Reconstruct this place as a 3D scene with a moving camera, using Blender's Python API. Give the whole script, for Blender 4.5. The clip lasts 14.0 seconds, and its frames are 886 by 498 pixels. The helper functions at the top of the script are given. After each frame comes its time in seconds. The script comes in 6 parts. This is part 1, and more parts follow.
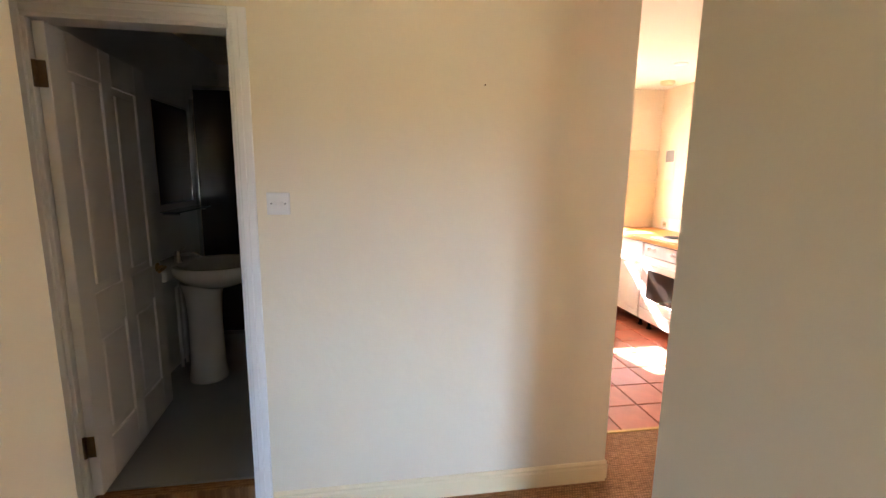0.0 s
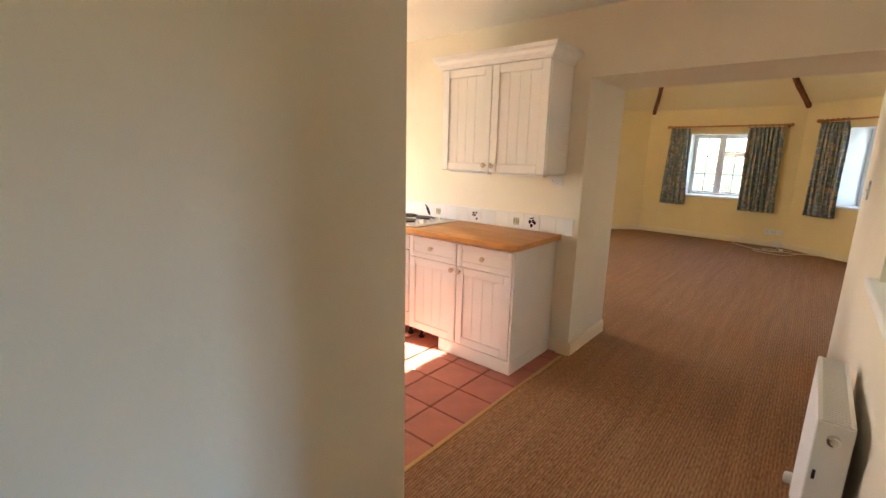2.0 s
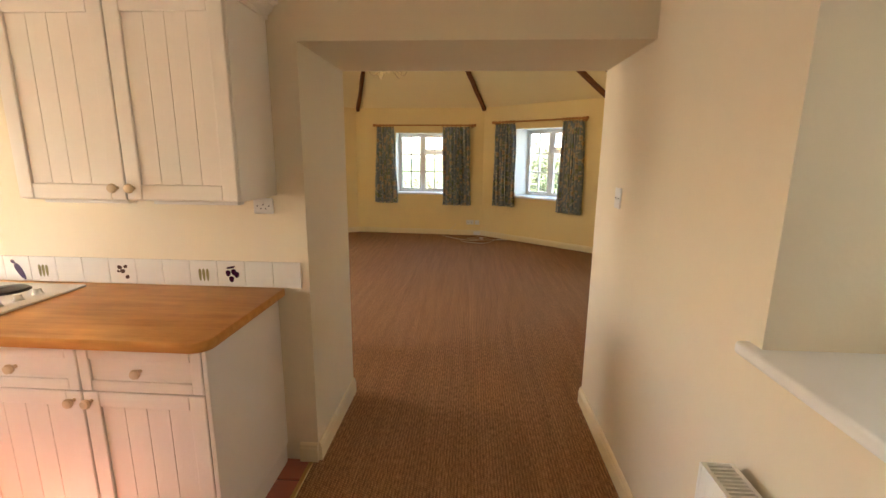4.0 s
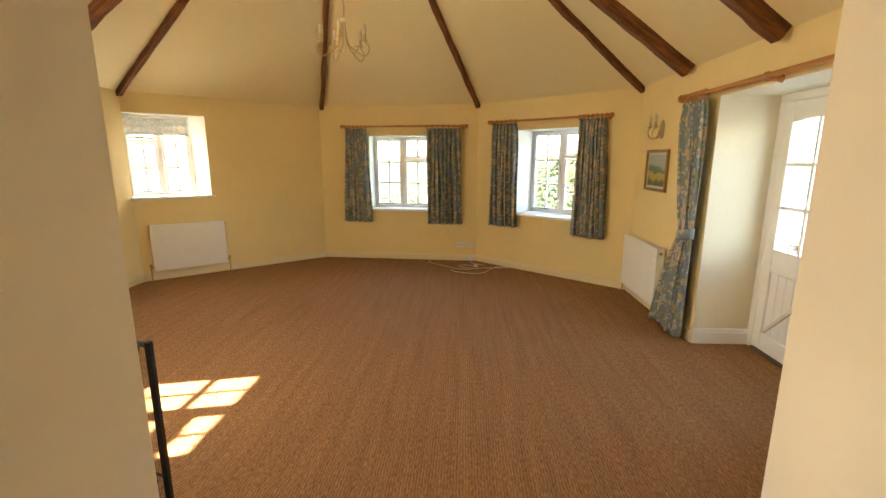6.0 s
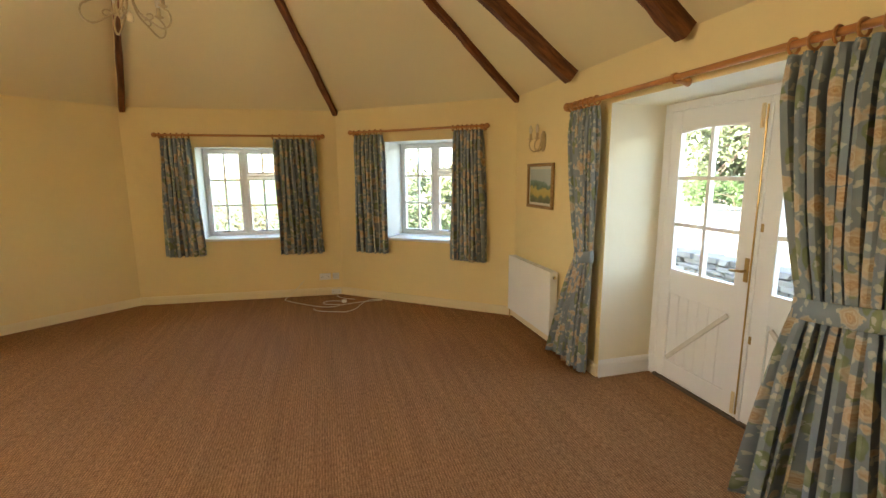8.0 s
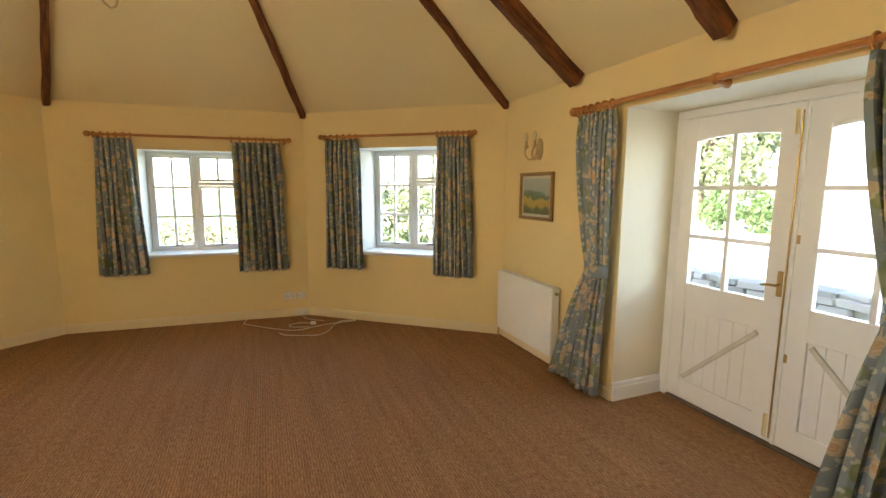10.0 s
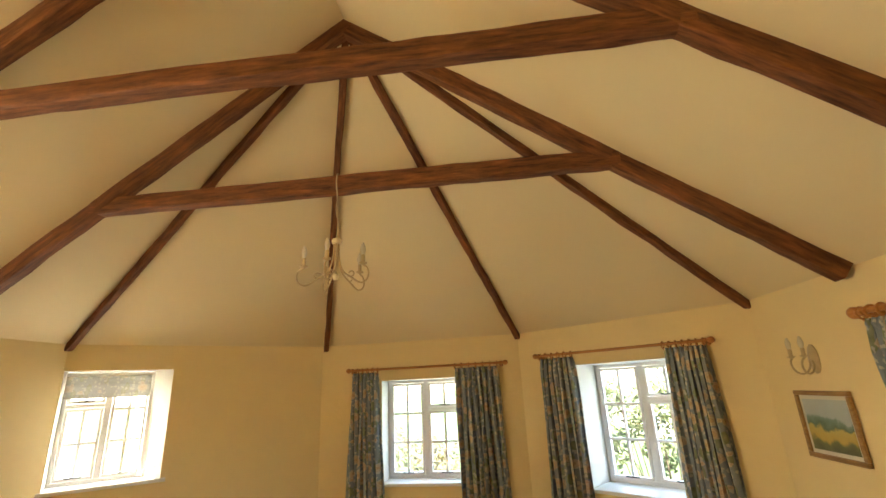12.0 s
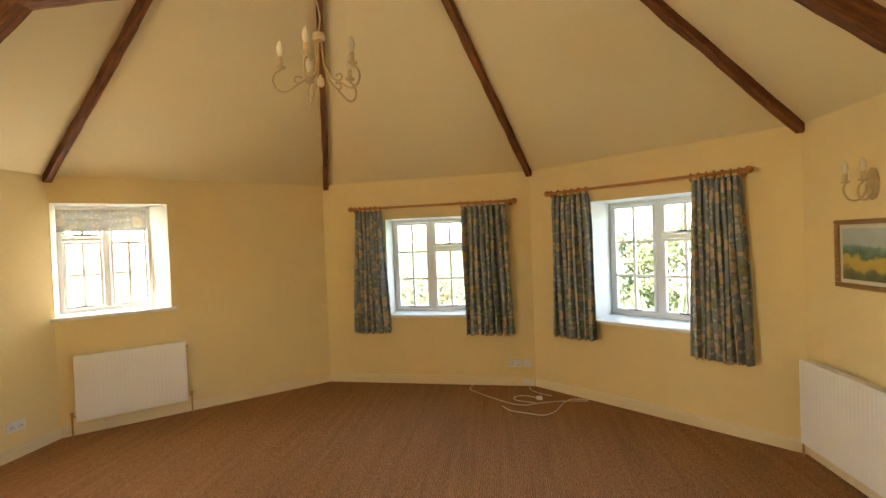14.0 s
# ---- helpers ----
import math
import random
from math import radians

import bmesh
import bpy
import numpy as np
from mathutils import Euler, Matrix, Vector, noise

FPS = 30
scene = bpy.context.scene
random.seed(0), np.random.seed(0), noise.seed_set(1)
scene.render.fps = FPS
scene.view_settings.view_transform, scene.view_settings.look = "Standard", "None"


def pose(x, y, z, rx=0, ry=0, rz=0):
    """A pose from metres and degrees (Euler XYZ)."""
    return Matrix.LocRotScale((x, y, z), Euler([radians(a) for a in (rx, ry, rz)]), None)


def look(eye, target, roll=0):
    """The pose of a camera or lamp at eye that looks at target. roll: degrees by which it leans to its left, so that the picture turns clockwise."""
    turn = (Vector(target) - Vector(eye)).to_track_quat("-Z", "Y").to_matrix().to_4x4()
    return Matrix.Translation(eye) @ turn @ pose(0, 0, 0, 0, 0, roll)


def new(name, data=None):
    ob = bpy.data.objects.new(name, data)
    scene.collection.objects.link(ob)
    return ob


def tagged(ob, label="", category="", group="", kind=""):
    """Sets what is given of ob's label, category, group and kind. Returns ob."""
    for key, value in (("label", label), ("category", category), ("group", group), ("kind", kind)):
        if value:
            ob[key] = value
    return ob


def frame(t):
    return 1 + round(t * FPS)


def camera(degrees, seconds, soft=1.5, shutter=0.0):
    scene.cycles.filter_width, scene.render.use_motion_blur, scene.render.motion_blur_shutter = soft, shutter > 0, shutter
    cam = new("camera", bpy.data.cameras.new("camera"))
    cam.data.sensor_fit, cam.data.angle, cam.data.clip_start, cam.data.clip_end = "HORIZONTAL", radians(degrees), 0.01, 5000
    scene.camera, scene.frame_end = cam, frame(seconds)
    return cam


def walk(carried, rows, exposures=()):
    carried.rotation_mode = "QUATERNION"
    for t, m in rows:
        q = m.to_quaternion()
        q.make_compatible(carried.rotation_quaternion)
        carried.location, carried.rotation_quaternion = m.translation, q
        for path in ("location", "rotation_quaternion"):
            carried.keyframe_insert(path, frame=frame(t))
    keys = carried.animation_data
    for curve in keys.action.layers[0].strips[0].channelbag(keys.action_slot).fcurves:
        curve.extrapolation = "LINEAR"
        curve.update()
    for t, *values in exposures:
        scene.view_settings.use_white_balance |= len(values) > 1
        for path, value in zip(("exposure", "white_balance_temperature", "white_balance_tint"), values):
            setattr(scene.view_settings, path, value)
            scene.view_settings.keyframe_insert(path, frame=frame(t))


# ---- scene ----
cam = camera(90.1, 14.0)
PATH = [
    (0, (0.395, -0.209, 1.471), (0.716, 1.737, 1.136), 0.8),
    (0.5, (0.409, 0.026, 1.499), (0.538, 1.991, 1.15), 2.3),
    (1, (0.443, 0.247, 1.483), (0.763, 2.186, 1.114), 2.2),
    (1.5, (0.477, 0.51, 1.502), (1.465, 2.203, 1.102), -0.4),
    (2, (0.586, 0.686, 1.448), (2.09, 1.937, 1.033), 1.4),
    (2.5, (0.799, 0.887, 1.498), (2.609, 1.621, 1.064), -1.4),
    (3, (1.015, 1.038, 1.489), (2.937, 1.393, 1.063), 0.8),
    (3.5, (1.291, 1.194, 1.493), (3.241, 1.342, 1.075), 1.0),
    (6, (3.308, 1.17, 1.603), (5.265, 1.264, 1.203), 0.1),
    (6.5, (3.658, 1.174, 1.601), (5.62, 1.26, 1.222), -0.1),
    (7, (3.869, 1.147, 1.611), (5.834, 1.041, 1.253), -0.2),
    (7.5, (4.056, 1.144, 1.61), (5.995, 0.802, 1.257), -0.5),
    (10, (4.710, 1.456, 1.547), (6.547, 0.711, 1.278), 0.3),
    (10.5, (4.771, 1.367, 1.708), (6.769, 1.298, 1.637), -1.1),
    (11, (4.776, 1.313, 1.78), (6.753, 1.494, 2.022), -1.4),
    (11.5, (4.793, 1.291, 1.824), (6.728, 1.474, 2.296), -2.5),
    (12, (4.804, 1.27, 1.836), (6.703, 1.463, 2.434), -2.8),
    (12.5, (4.815, 1.248, 1.84), (6.704, 1.451, 2.464), -3.4),
    (13, (4.852, 1.249, 1.796), (6.784, 1.463, 2.269), -2.9),
    (13.5, (4.96, 1.259, 1.719), (6.944, 1.491, 1.829), -2.6),
    (14, (5.217, 1.333, 1.667), (7.2, 1.587, 1.632), -2.3),
]
EXPOSURES = [(0, 5.10, 6200, 25), (0.5, 4.86, 5850, 26), (1.0, 4.72, 5600, 22), (1.5, 4.42, 5600, 17), (2.0, 4.28, 6000, 17), (2.5, 4.32, 6500, 18), (3.5, 4.1, 6500, 17), (6.0, 4.34, 6900, 12), (6.5, 4.46, 6700, 7), (7.0, 4.20, 6550, 11), (7.5, 4.08, 6500, 11), (10.0, 4.14, 6550, 12), (11.0, 4.26, 6800, 13), (14.0, 4.20, 6850, 13)]
walk(cam, [(t, look(eye, target, roll)) for t, eye, target, roll in PATH], EXPOSURES)

# ---- light ----
SUN_TRAVEL = Vector((0.23, -1.0, -0.74)).normalized()
sun_el = math.asin(-SUN_TRAVEL.z)
sun_az = math.atan2(-SUN_TRAVEL.x, -SUN_TRAVEL.y)
world = bpy.data.worlds.new("sky")
scene.world = world
world.use_nodes = True
wn, wl = world.node_tree.nodes, world.node_tree.links
sky = wn.new("ShaderNodeTexSky")
sky.sky_type, sky.sun_disc = "NISHITA", False
sky.sun_elevation, sky.sun_rotation = sun_el, sun_az
wl.new(sky.outputs["Color"], wn["Background"].inputs["Color"])
wn["Background"].inputs["Strength"].default_value = 0.12
sun = new("sun", bpy.data.lights.new("sun", "SUN"))
sun.data.energy, sun.data.angle, sun.data.color = 4.0, radians(0.5), (1.0, 0.93, 0.82)
sun.matrix_world = look((0, 0, 20), Vector((0, 0, 20)) + SUN_TRAVEL)


def window_light(name, place, towards, w, h, watts, colour=(0.86, 0.93, 1.0)):
    """An area lamp standing in for daylight at a window's opening."""
    lamp = new(name, bpy.data.lights.new(name, "AREA"))
    lamp.data.shape, lamp.data.size, lamp.data.size_y = "RECTANGLE", w, h
    lamp.data.energy, lamp.data.color = watts, colour
    lamp.matrix_world = look(place, Vector(place) + Vector(towards))
    return lamp


# stand-in daylight lamps at openings, on the sunny side and behind the walk's start
WARM = (1.0, 0.92, 0.78)
window_light("daylight_north", (5.16, 5.76, 1.82), (0.0, -1, -0.5), 0.95, 1.0, 1.7, WARM)
# added second lamp in the north opening, tilted up to brighten the ceiling
window_light("bounce_north", (5.16, 5.74, 1.82), (0.25, -1, 1.0), 0.95, 1.0, 4.8, (1.0, 0.90, 0.72))
window_light("daylight_northeast", (9.08 + 0.36 * 0.76, 5.05 + 0.36 * 0.65, 1.62), (-0.76, -0.65, 0), 0.80, 0.95, 2.2, WARM)
window_light("daylight_kitchen", (2.50, 4.95, 1.32), (0.25, -1, 0), 1.1, 0.7, 1.4, WARM)
# lamp outside the unseen passage opening, standing in for the sky
window_light("daylight_passage", (0.28, -4.6, 1.45), (0.03, 1, -0.06), 0.9, 0.7, 8.6, (0.48, 0.74, 1.0)).data.spread = radians(110)
# added lamp for ground bounce, tilted up to lift the upper hall wall
window_light("bounce_passage", (0.28, -3.30, 0.78), (0.02, 1, 0.44), 0.78, 0.95, 0.20, (1.0, 0.86, 0.46)).data.spread = radians(48)
window_light("daylight_recess", (2.37, 0.46 - 0.62, 1.65), (0, 1, 0), 0.42, 1.0, 0.34, (1.0, 0.97, 0.84))
window_light("daylight_doors", (6.28, -1.62, 1.42), (0.05, 1, -0.22), 1.4, 1.0, 1.0, (0.80, 0.91, 1.0))
window_light("daylight_east", (10.87, 2.15, 1.40), (-1, 0.07, 0), 0.90, 1.05, 0.42, (0.74, 0.88, 1.0))
window_light("daylight_southeast", (9.90, -0.31, 1.42), (-0.774, 0.633, 0), 0.90, 1.05, 0.42, (0.74, 0.88, 1.0))

# ---- materials ----
def mat(name, colour, rough=0.6, metal=0.0, var=0.0, scale=6.0, bump=0.0, bump_scale=60.0, spec=0.5, deep=0.01):
    m = bpy.data.materials.new(name)
    m.use_nodes = True
    n, l = m.node_tree.nodes, m.node_tree.links
    b = n["Principled BSDF"]
    b.inputs["Base Color"].default_value = (*colour, 1)
    b.inputs["Roughness"].default_value, b.inputs["Metallic"].default_value = rough, metal
    b.inputs["Specular IOR Level"].default_value = spec
    tc = n.new("ShaderNodeTexCoord")
    if var:
        big, ramp = n.new("ShaderNodeTexNoise"), n.new("ShaderNodeMixRGB")
        big.inputs["Scale"].default_value, big.inputs["Detail"].default_value = scale, 8
        big.inputs["Roughness"].default_value = 0.65
        l.new(tc.outputs["Object"], big.inputs["Vector"])
        l.new(big.outputs["Fac"], ramp.inputs["Fac"])
        ramp.inputs[1].default_value = (*[c * (1 - var) for c in colour], 1)
        ramp.inputs[2].default_value = (*[min(1, c * (1 + var)) for c in colour], 1)
        l.new(ramp.outputs["Color"], b.inputs["Base Color"])
    if bump:
        fine, bp = n.new("ShaderNodeTexNoise"), n.new("ShaderNodeBump")
        fine.inputs["Scale"].default_value, fine.inputs["Detail"].default_value = bump_scale, 6
        l.new(tc.outputs["Object"], fine.inputs["Vector"])
        l.new(fine.outputs["Fac"], bp.inputs["Height"])
        bp.inputs["Strength"].default_value, bp.inputs["Distance"].default_value = bump, deep
        l.new(bp.outputs["Normal"], b.inputs["Normal"])
    return m


PLASTER = mat("plaster_magnolia", (0.83, 0.665, 0.33), 0.75, var=0.06, scale=1.7, bump=0.45, bump_scale=3.2, deep=0.03)
CEILING = mat("ceiling_plaster", (0.82, 0.695, 0.40), 0.8, var=0.04, scale=1.2, bump=0.15, bump_scale=14)
WHITE = mat("white_gloss", (0.84, 0.83, 0.81), 0.35, var=0.03, scale=8, bump=0.05, bump_scale=40)

HALL = mat("plaster_cream", (0.82, 0.73, 0.57), 0.75, var=0.06, scale=1.7, bump=0.4, bump_scale=3.5, deep=0.025)
SPLAY = mat("recess_paint", (0.82, 0.74, 0.55), 0.7, var=0.06, scale=2, bump=0.35, bump_scale=4, deep=0.02)
REVEAL = mat("reveal_paint", (0.82, 0.80, 0.74), 0.6, var=0.05, scale=2, bump=0.2, bump_scale=12)
CABINET = mat("cabinet_cream", (0.88, 0.83, 0.77), 0.42, var=0.04, scale=4, bump=0.04, bump_scale=50)
# greyer than the white leaf: shadow lines and grime put into the brace's colour
BRACE_GREY = mat("brace_grey", (0.64, 0.60, 0.53), 0.6, var=0.2, scale=12)
RADIATOR = mat("radiator_white", (0.87, 0.86, 0.82), 0.35, var=0.02, scale=5)
CERAMIC = mat("ceramic", (0.80, 0.78, 0.74), 0.12, var=0.02, scale=3)
PLASTIC = mat("white_plastic", (0.78, 0.76, 0.74), 0.35, var=0.02, scale=20)
BRASS = mat("brass", (0.50, 0.33, 0.12), 0.35, 1.0, var=0.2, scale=30)
DARK_METAL = mat("dark_metal", (0.03, 0.03, 0.03), 0.45, 0.8, var=0.2, scale=20)
BLACK_IRON = mat("black_iron", (0.012, 0.011, 0.011), 0.55, 0.3, var=0.2, scale=20)
CHROME = mat("chrome", (0.7, 0.7, 0.7), 0.12, 1.0)
IVORY = mat("ivory_metal", (0.76, 0.63, 0.37), 0.4, var=0.12, scale=40)
AGED = mat("aged_ivory", (0.55, 0.41, 0.20), 0.35, var=0.25, scale=30)
HINGE = mat("old_brass", (0.16, 0.10, 0.05), 0.4, 0.9, var=0.3, scale=40)
KNOB = mat("cream_wood", (0.66, 0.52, 0.34), 0.4, var=0.1, scale=20)
FLEX = mat("twisted_flex", (0.50, 0.41, 0.24), 0.6, var=0.15, scale=60)
CORD = mat("cord", (0.72, 0.66, 0.55), 0.5, var=0.05)


def wood(name, dark, light, along=0, stretch=14.0, rough=0.55, bump=0.3, scale=4.0, knots=0.0):
    """Grained wood, the grain along a local axis."""
    m = bpy.data.materials.new(name)
    m.use_nodes = True
    n, l = m.node_tree.nodes, m.node_tree.links
    b = n["Principled BSDF"]
    tc, mp, no, cr, bp = (n.new("ShaderNode" + k) for k in ("TexCoord", "Mapping", "TexNoise", "ValToRGB", "Bump"))
    sc = [scale * stretch] * 3
    sc[along] = scale
    mp.inputs["Scale"].default_value = sc
    l.new(tc.outputs["Object"], mp.inputs["Vector"])
    l.new(mp.outputs["Vector"], no.inputs["Vector"])
    no.inputs["Scale"].default_value, no.inputs["Detail"].default_value, no.inputs["Roughness"].default_value = 1.0, 9, 0.68
    cr.color_ramp.elements[0].position, cr.color_ramp.elements[1].position = 0.3, 0.72
    cr.color_ramp.elements[0].color, cr.color_ramp.elements[1].color = (*dark, 1), (*light, 1)
    l.new(no.outputs["Fac"], cr.inputs["Fac"])
    blot, mx = n.new("ShaderNodeTexNoise"), n.new("ShaderNodeMixRGB")
    blot.inputs["Scale"].default_value, blot.inputs["Detail"].default_value = 5.0, 5
    l.new(tc.outputs["Object"], blot.inputs["Vector"])
    mx.blend_type, mx.inputs["Fac"].default_value = "MULTIPLY", 0.45 + knots
    l.new(cr.outputs["Color"], mx.inputs[1])
    l.new(blot.outputs["Fac"], mx.inputs[2])
    gain = n.new("ShaderNodeMixRGB")
    gain.blend_type, gain.inputs["Fac"].default_value = "MULTIPLY", 1.0
    gain.inputs[2].default_value = (1.35, 1.35, 1.35, 1)
    l.new(mx.outputs["Color"], gain.inputs[1])
    l.new(gain.outputs["Color"], b.inputs["Base Color"])
    l.new(no.outputs["Fac"], bp.inputs["Height"])
    bp.inputs["Strength"].default_value, bp.inputs["Distance"].default_value = bump, 0.006
    l.new(bp.outputs["Normal"], b.inputs["Normal"])
    b.inputs["Roughness"].default_value = rough
    b.inputs["Specular IOR Level"].default_value = 0.3
    return m


BEAM = wood("stained_beam", (0.048, 0.014, 0.005), (0.32, 0.122, 0.038), along=0, stretch=8, rough=0.65, bump=0.7, scale=4.5, knots=0.1)
POLE = wood("pine_pole", (0.38, 0.15, 0.04), (0.56, 0.26, 0.08), along=0, rough=0.4, bump=0.05)
WORKTOP = wood("oiled_beech", (0.48, 0.20, 0.045), (0.70, 0.35, 0.10), along=1, stretch=10, rough=0.38, bump=0.05, scale=2.5)
GILT = wood("gilt_frame", (0.20, 0.10, 0.03), (0.45, 0.27, 0.09), along=0, rough=0.4, bump=0.2)


def glass_material():
    m = bpy.data.materials.new("window_glass")
    m.use_nodes = True
    n, l = m.node_tree.nodes, m.node_tree.links
    n.remove(n["Principled BSDF"])
    t, g, f, x = (n.new("ShaderNode" + k) for k in ("BsdfTransparent", "BsdfGlossy", "LayerWeight", "MixShader"))
    p, k = n.new("ShaderNodeMath"), n.new("ShaderNodeMath")
    p.operation, k.operation = "POWER", "MULTIPLY_ADD"
    p.inputs[1].default_value, k.inputs[1].default_value, k.inputs[2].default_value = 4.0, 0.6, 0.03
    t.inputs["Color"].default_value = (0.94, 0.96, 0.95, 1)
    g.inputs["Roughness"].default_value = 0.02
    l.new(f.outputs["Facing"], p.inputs[0])
    l.new(p.outputs[0], k.inputs[0])
    l.new(k.outputs[0], x.inputs["Fac"])
    l.new(t.outputs["BSDF"], x.inputs[1])
    l.new(g.outputs["BSDF"], x.inputs[2])
    l.new(x.outputs["Shader"], n["Material Output"].inputs["Surface"])
    return m


GLASS = glass_material()


def fabric_material(name="floral_cotton", sheer=0.0):
    """Blue-grey furnishing cotton printed with peach and cream roses, green leaves and pale sprigs."""
    m = bpy.data.materials.new(name)
    m.use_nodes = True
    n, l = m.node_tree.nodes, m.node_tree.links
    b = n["Principled BSDF"]
    b.inputs["Roughness"].default_value = 0.9
    b.inputs["Specular IOR Level"].default_value = 0.15
    uv = n.new("ShaderNodeTexCoord")

    def noise(scale, detail=4, vector=None):
        t = n.new("ShaderNodeTexNoise")
        t.inputs["Scale"].default_value, t.inputs["Detail"].default_value = scale, detail
        l.new(vector or uv.outputs["UV"], t.inputs["Vector"])
        return t

    def warped(amount, scale):
        add = n.new("ShaderNodeMixRGB")
        add.blend_type, add.inputs["Fac"].default_value = "LINEAR_LIGHT", amount
        l.new(uv.outputs["UV"], add.inputs[1])
        l.new(noise(scale).outputs["Color"], add.inputs[2])
        return add.outputs["Color"]

    def cells(vector, scale, turn=0.0, squash=1.0, shift=0.0, chance=0.7):
        mp, v = n.new("ShaderNodeMapping"), n.new("ShaderNodeTexVoronoi")
        mp.inputs["Rotation"].default_value = (0, 0, turn)
        mp.inputs["Scale"].default_value = (1, squash, 1)
        mp.inputs["Location"].default_value = (shift, shift * 0.7, 0)
        l.new(vector, mp.inputs["Vector"])
        l.new(mp.outputs["Vector"], v.inputs["Vector"])
        v.voronoi_dimensions = "2D"
        v.inputs["Scale"].default_value, v.inputs["Randomness"].default_value = scale, chance
        return v

    def lay(v, keep, ramp, under, edge):
        """Spots of the cells v, coloured by their distance from the middle, on the share keep of the cells."""
        cr, sep, some, rim, fac, mx = (n.new("ShaderNode" + k) for k in ("ValToRGB", "SeparateColor", "Math", "MapRange", "Math", "MixRGB"))
        e = cr.color_ramp.elements
        e[0].position, e[0].color = ramp[0][0], (*ramp[0][1], 1)
        e[1].position, e[1].color = ramp[-1][0], (*ramp[-1][1], 1)
        for pos, col in ramp[1:-1]:
            e.new(pos).color = (*col, 1)
        l.new(v.outputs["Distance"], cr.inputs["Fac"])
        l.new(v.outputs["Color"], sep.inputs["Color"])
        some.operation, fac.operation = "LESS_THAN", "MULTIPLY"
        l.new(sep.outputs["Green"], some.inputs[0])
        some.inputs[1].default_value = keep
        rim.inputs["From Min"].default_value, rim.inputs["From Max"].default_value = edge - 0.05, edge
        rim.inputs["To Min"].default_value, rim.inputs["To Max"].default_value = 1, 0
        l.new(v.outputs["Distance"], rim.inputs["Value"])
        l.new(some.outputs[0], fac.inputs[0])
        l.new(rim.outputs["Result"], fac.inputs[1])
        l.new(fac.outputs[0], mx.inputs["Fac"])
        l.new(under, mx.inputs[1])
        l.new(cr.outputs["Color"], mx.inputs[2])
        return mx.outputs["Color"]

    ground = n.new("ShaderNodeMixRGB")
    ground.inputs[1].default_value, ground.inputs[2].default_value = (0.20, 0.245, 0.275, 1), (0.285, 0.325, 0.345, 1)
    l.new(noise(14, 6).outputs["Fac"], ground.inputs["Fac"])
    soft, rough_ = warped(0.010, 30), warped(0.022, 36)
    out = lay(cells(soft, 13, 0.5, 0.42, 0.3), 0.50, [(0.0, (0.30, 0.33, 0.22)), (0.2, (0.21, 0.25, 0.14)), (0.4, (0.17, 0.21, 0.14))], ground.outputs["Color"], 0.30)
    out = lay(cells(soft, 12, -0.9, 0.40, 1.7), 0.42, [(0.0, (0.34, 0.36, 0.26)), (0.2, (0.23, 0.27, 0.17)), (0.4, (0.19, 0.22, 0.15))], out, 0.28)
    out = lay(cells(rough_, 30, 0.2, 0.7, 4.1, 1.0), 0.45, [(0.0, (0.54, 0.52, 0.44)), (0.3, (0.44, 0.46, 0.42)), (0.5, (0.36, 0.38, 0.37))], out, 0.34)
    out = lay(cells(rough_, 12, 0.0, 1.0, 2.3), 0.36, [(0.0, (0.45, 0.31, 0.19)), (0.14, (0.54, 0.44, 0.32)), (0.3, (0.55, 0.50, 0.41))], out, 0.25)
    out = lay(cells(rough_, 6.6, 0.3, 1.0, 0.9, 0.75), 0.66, [(0.0, (0.38, 0.22, 0.10)), (0.06, (0.56, 0.42, 0.26)), (0.10, (0.44, 0.30, 0.18)), (0.16, (0.58, 0.49, 0.35)), (0.21, (0.49, 0.38, 0.26)), (0.33, (0.58, 0.54, 0.44))], out, 0.32)
    if sheer:
        pale = n.new("ShaderNodeMixRGB")
        pale.inputs["Fac"].default_value, pale.inputs[2].default_value = 0.5, (0.55, 0.50, 0.42, 1)
        l.new(out, pale.inputs[1])
        out = pale.outputs["Color"]
    if sheer:
        thin, both = n.new("ShaderNodeBsdfTranslucent"), n.new("ShaderNodeMixShader")
        l.new(out, thin.inputs["Color"])
        both.inputs["Fac"].default_value = sheer
        l.new(b.outputs["BSDF"], both.inputs[1])
        l.new(thin.outputs["BSDF"], both.inputs[2])
        l.new(both.outputs["Shader"], n["Material Output"].inputs["Surface"])
    l.new(out, b.inputs["Base Color"])
    bp = n.new("ShaderNodeBump")
    l.new(noise(300, 2).outputs["Fac"], bp.inputs["Height"])
    bp.inputs["Strength"].default_value, bp.inputs["Distance"].default_value = 0.2, 0.002
    l.new(bp.outputs["Normal"], b.inputs["Normal"])
    return m


FABRIC = fabric_material()
# paler mix of the same print, partly translucent
PALE_COTTON = fabric_material("thin_floral_cotton", 0.10)


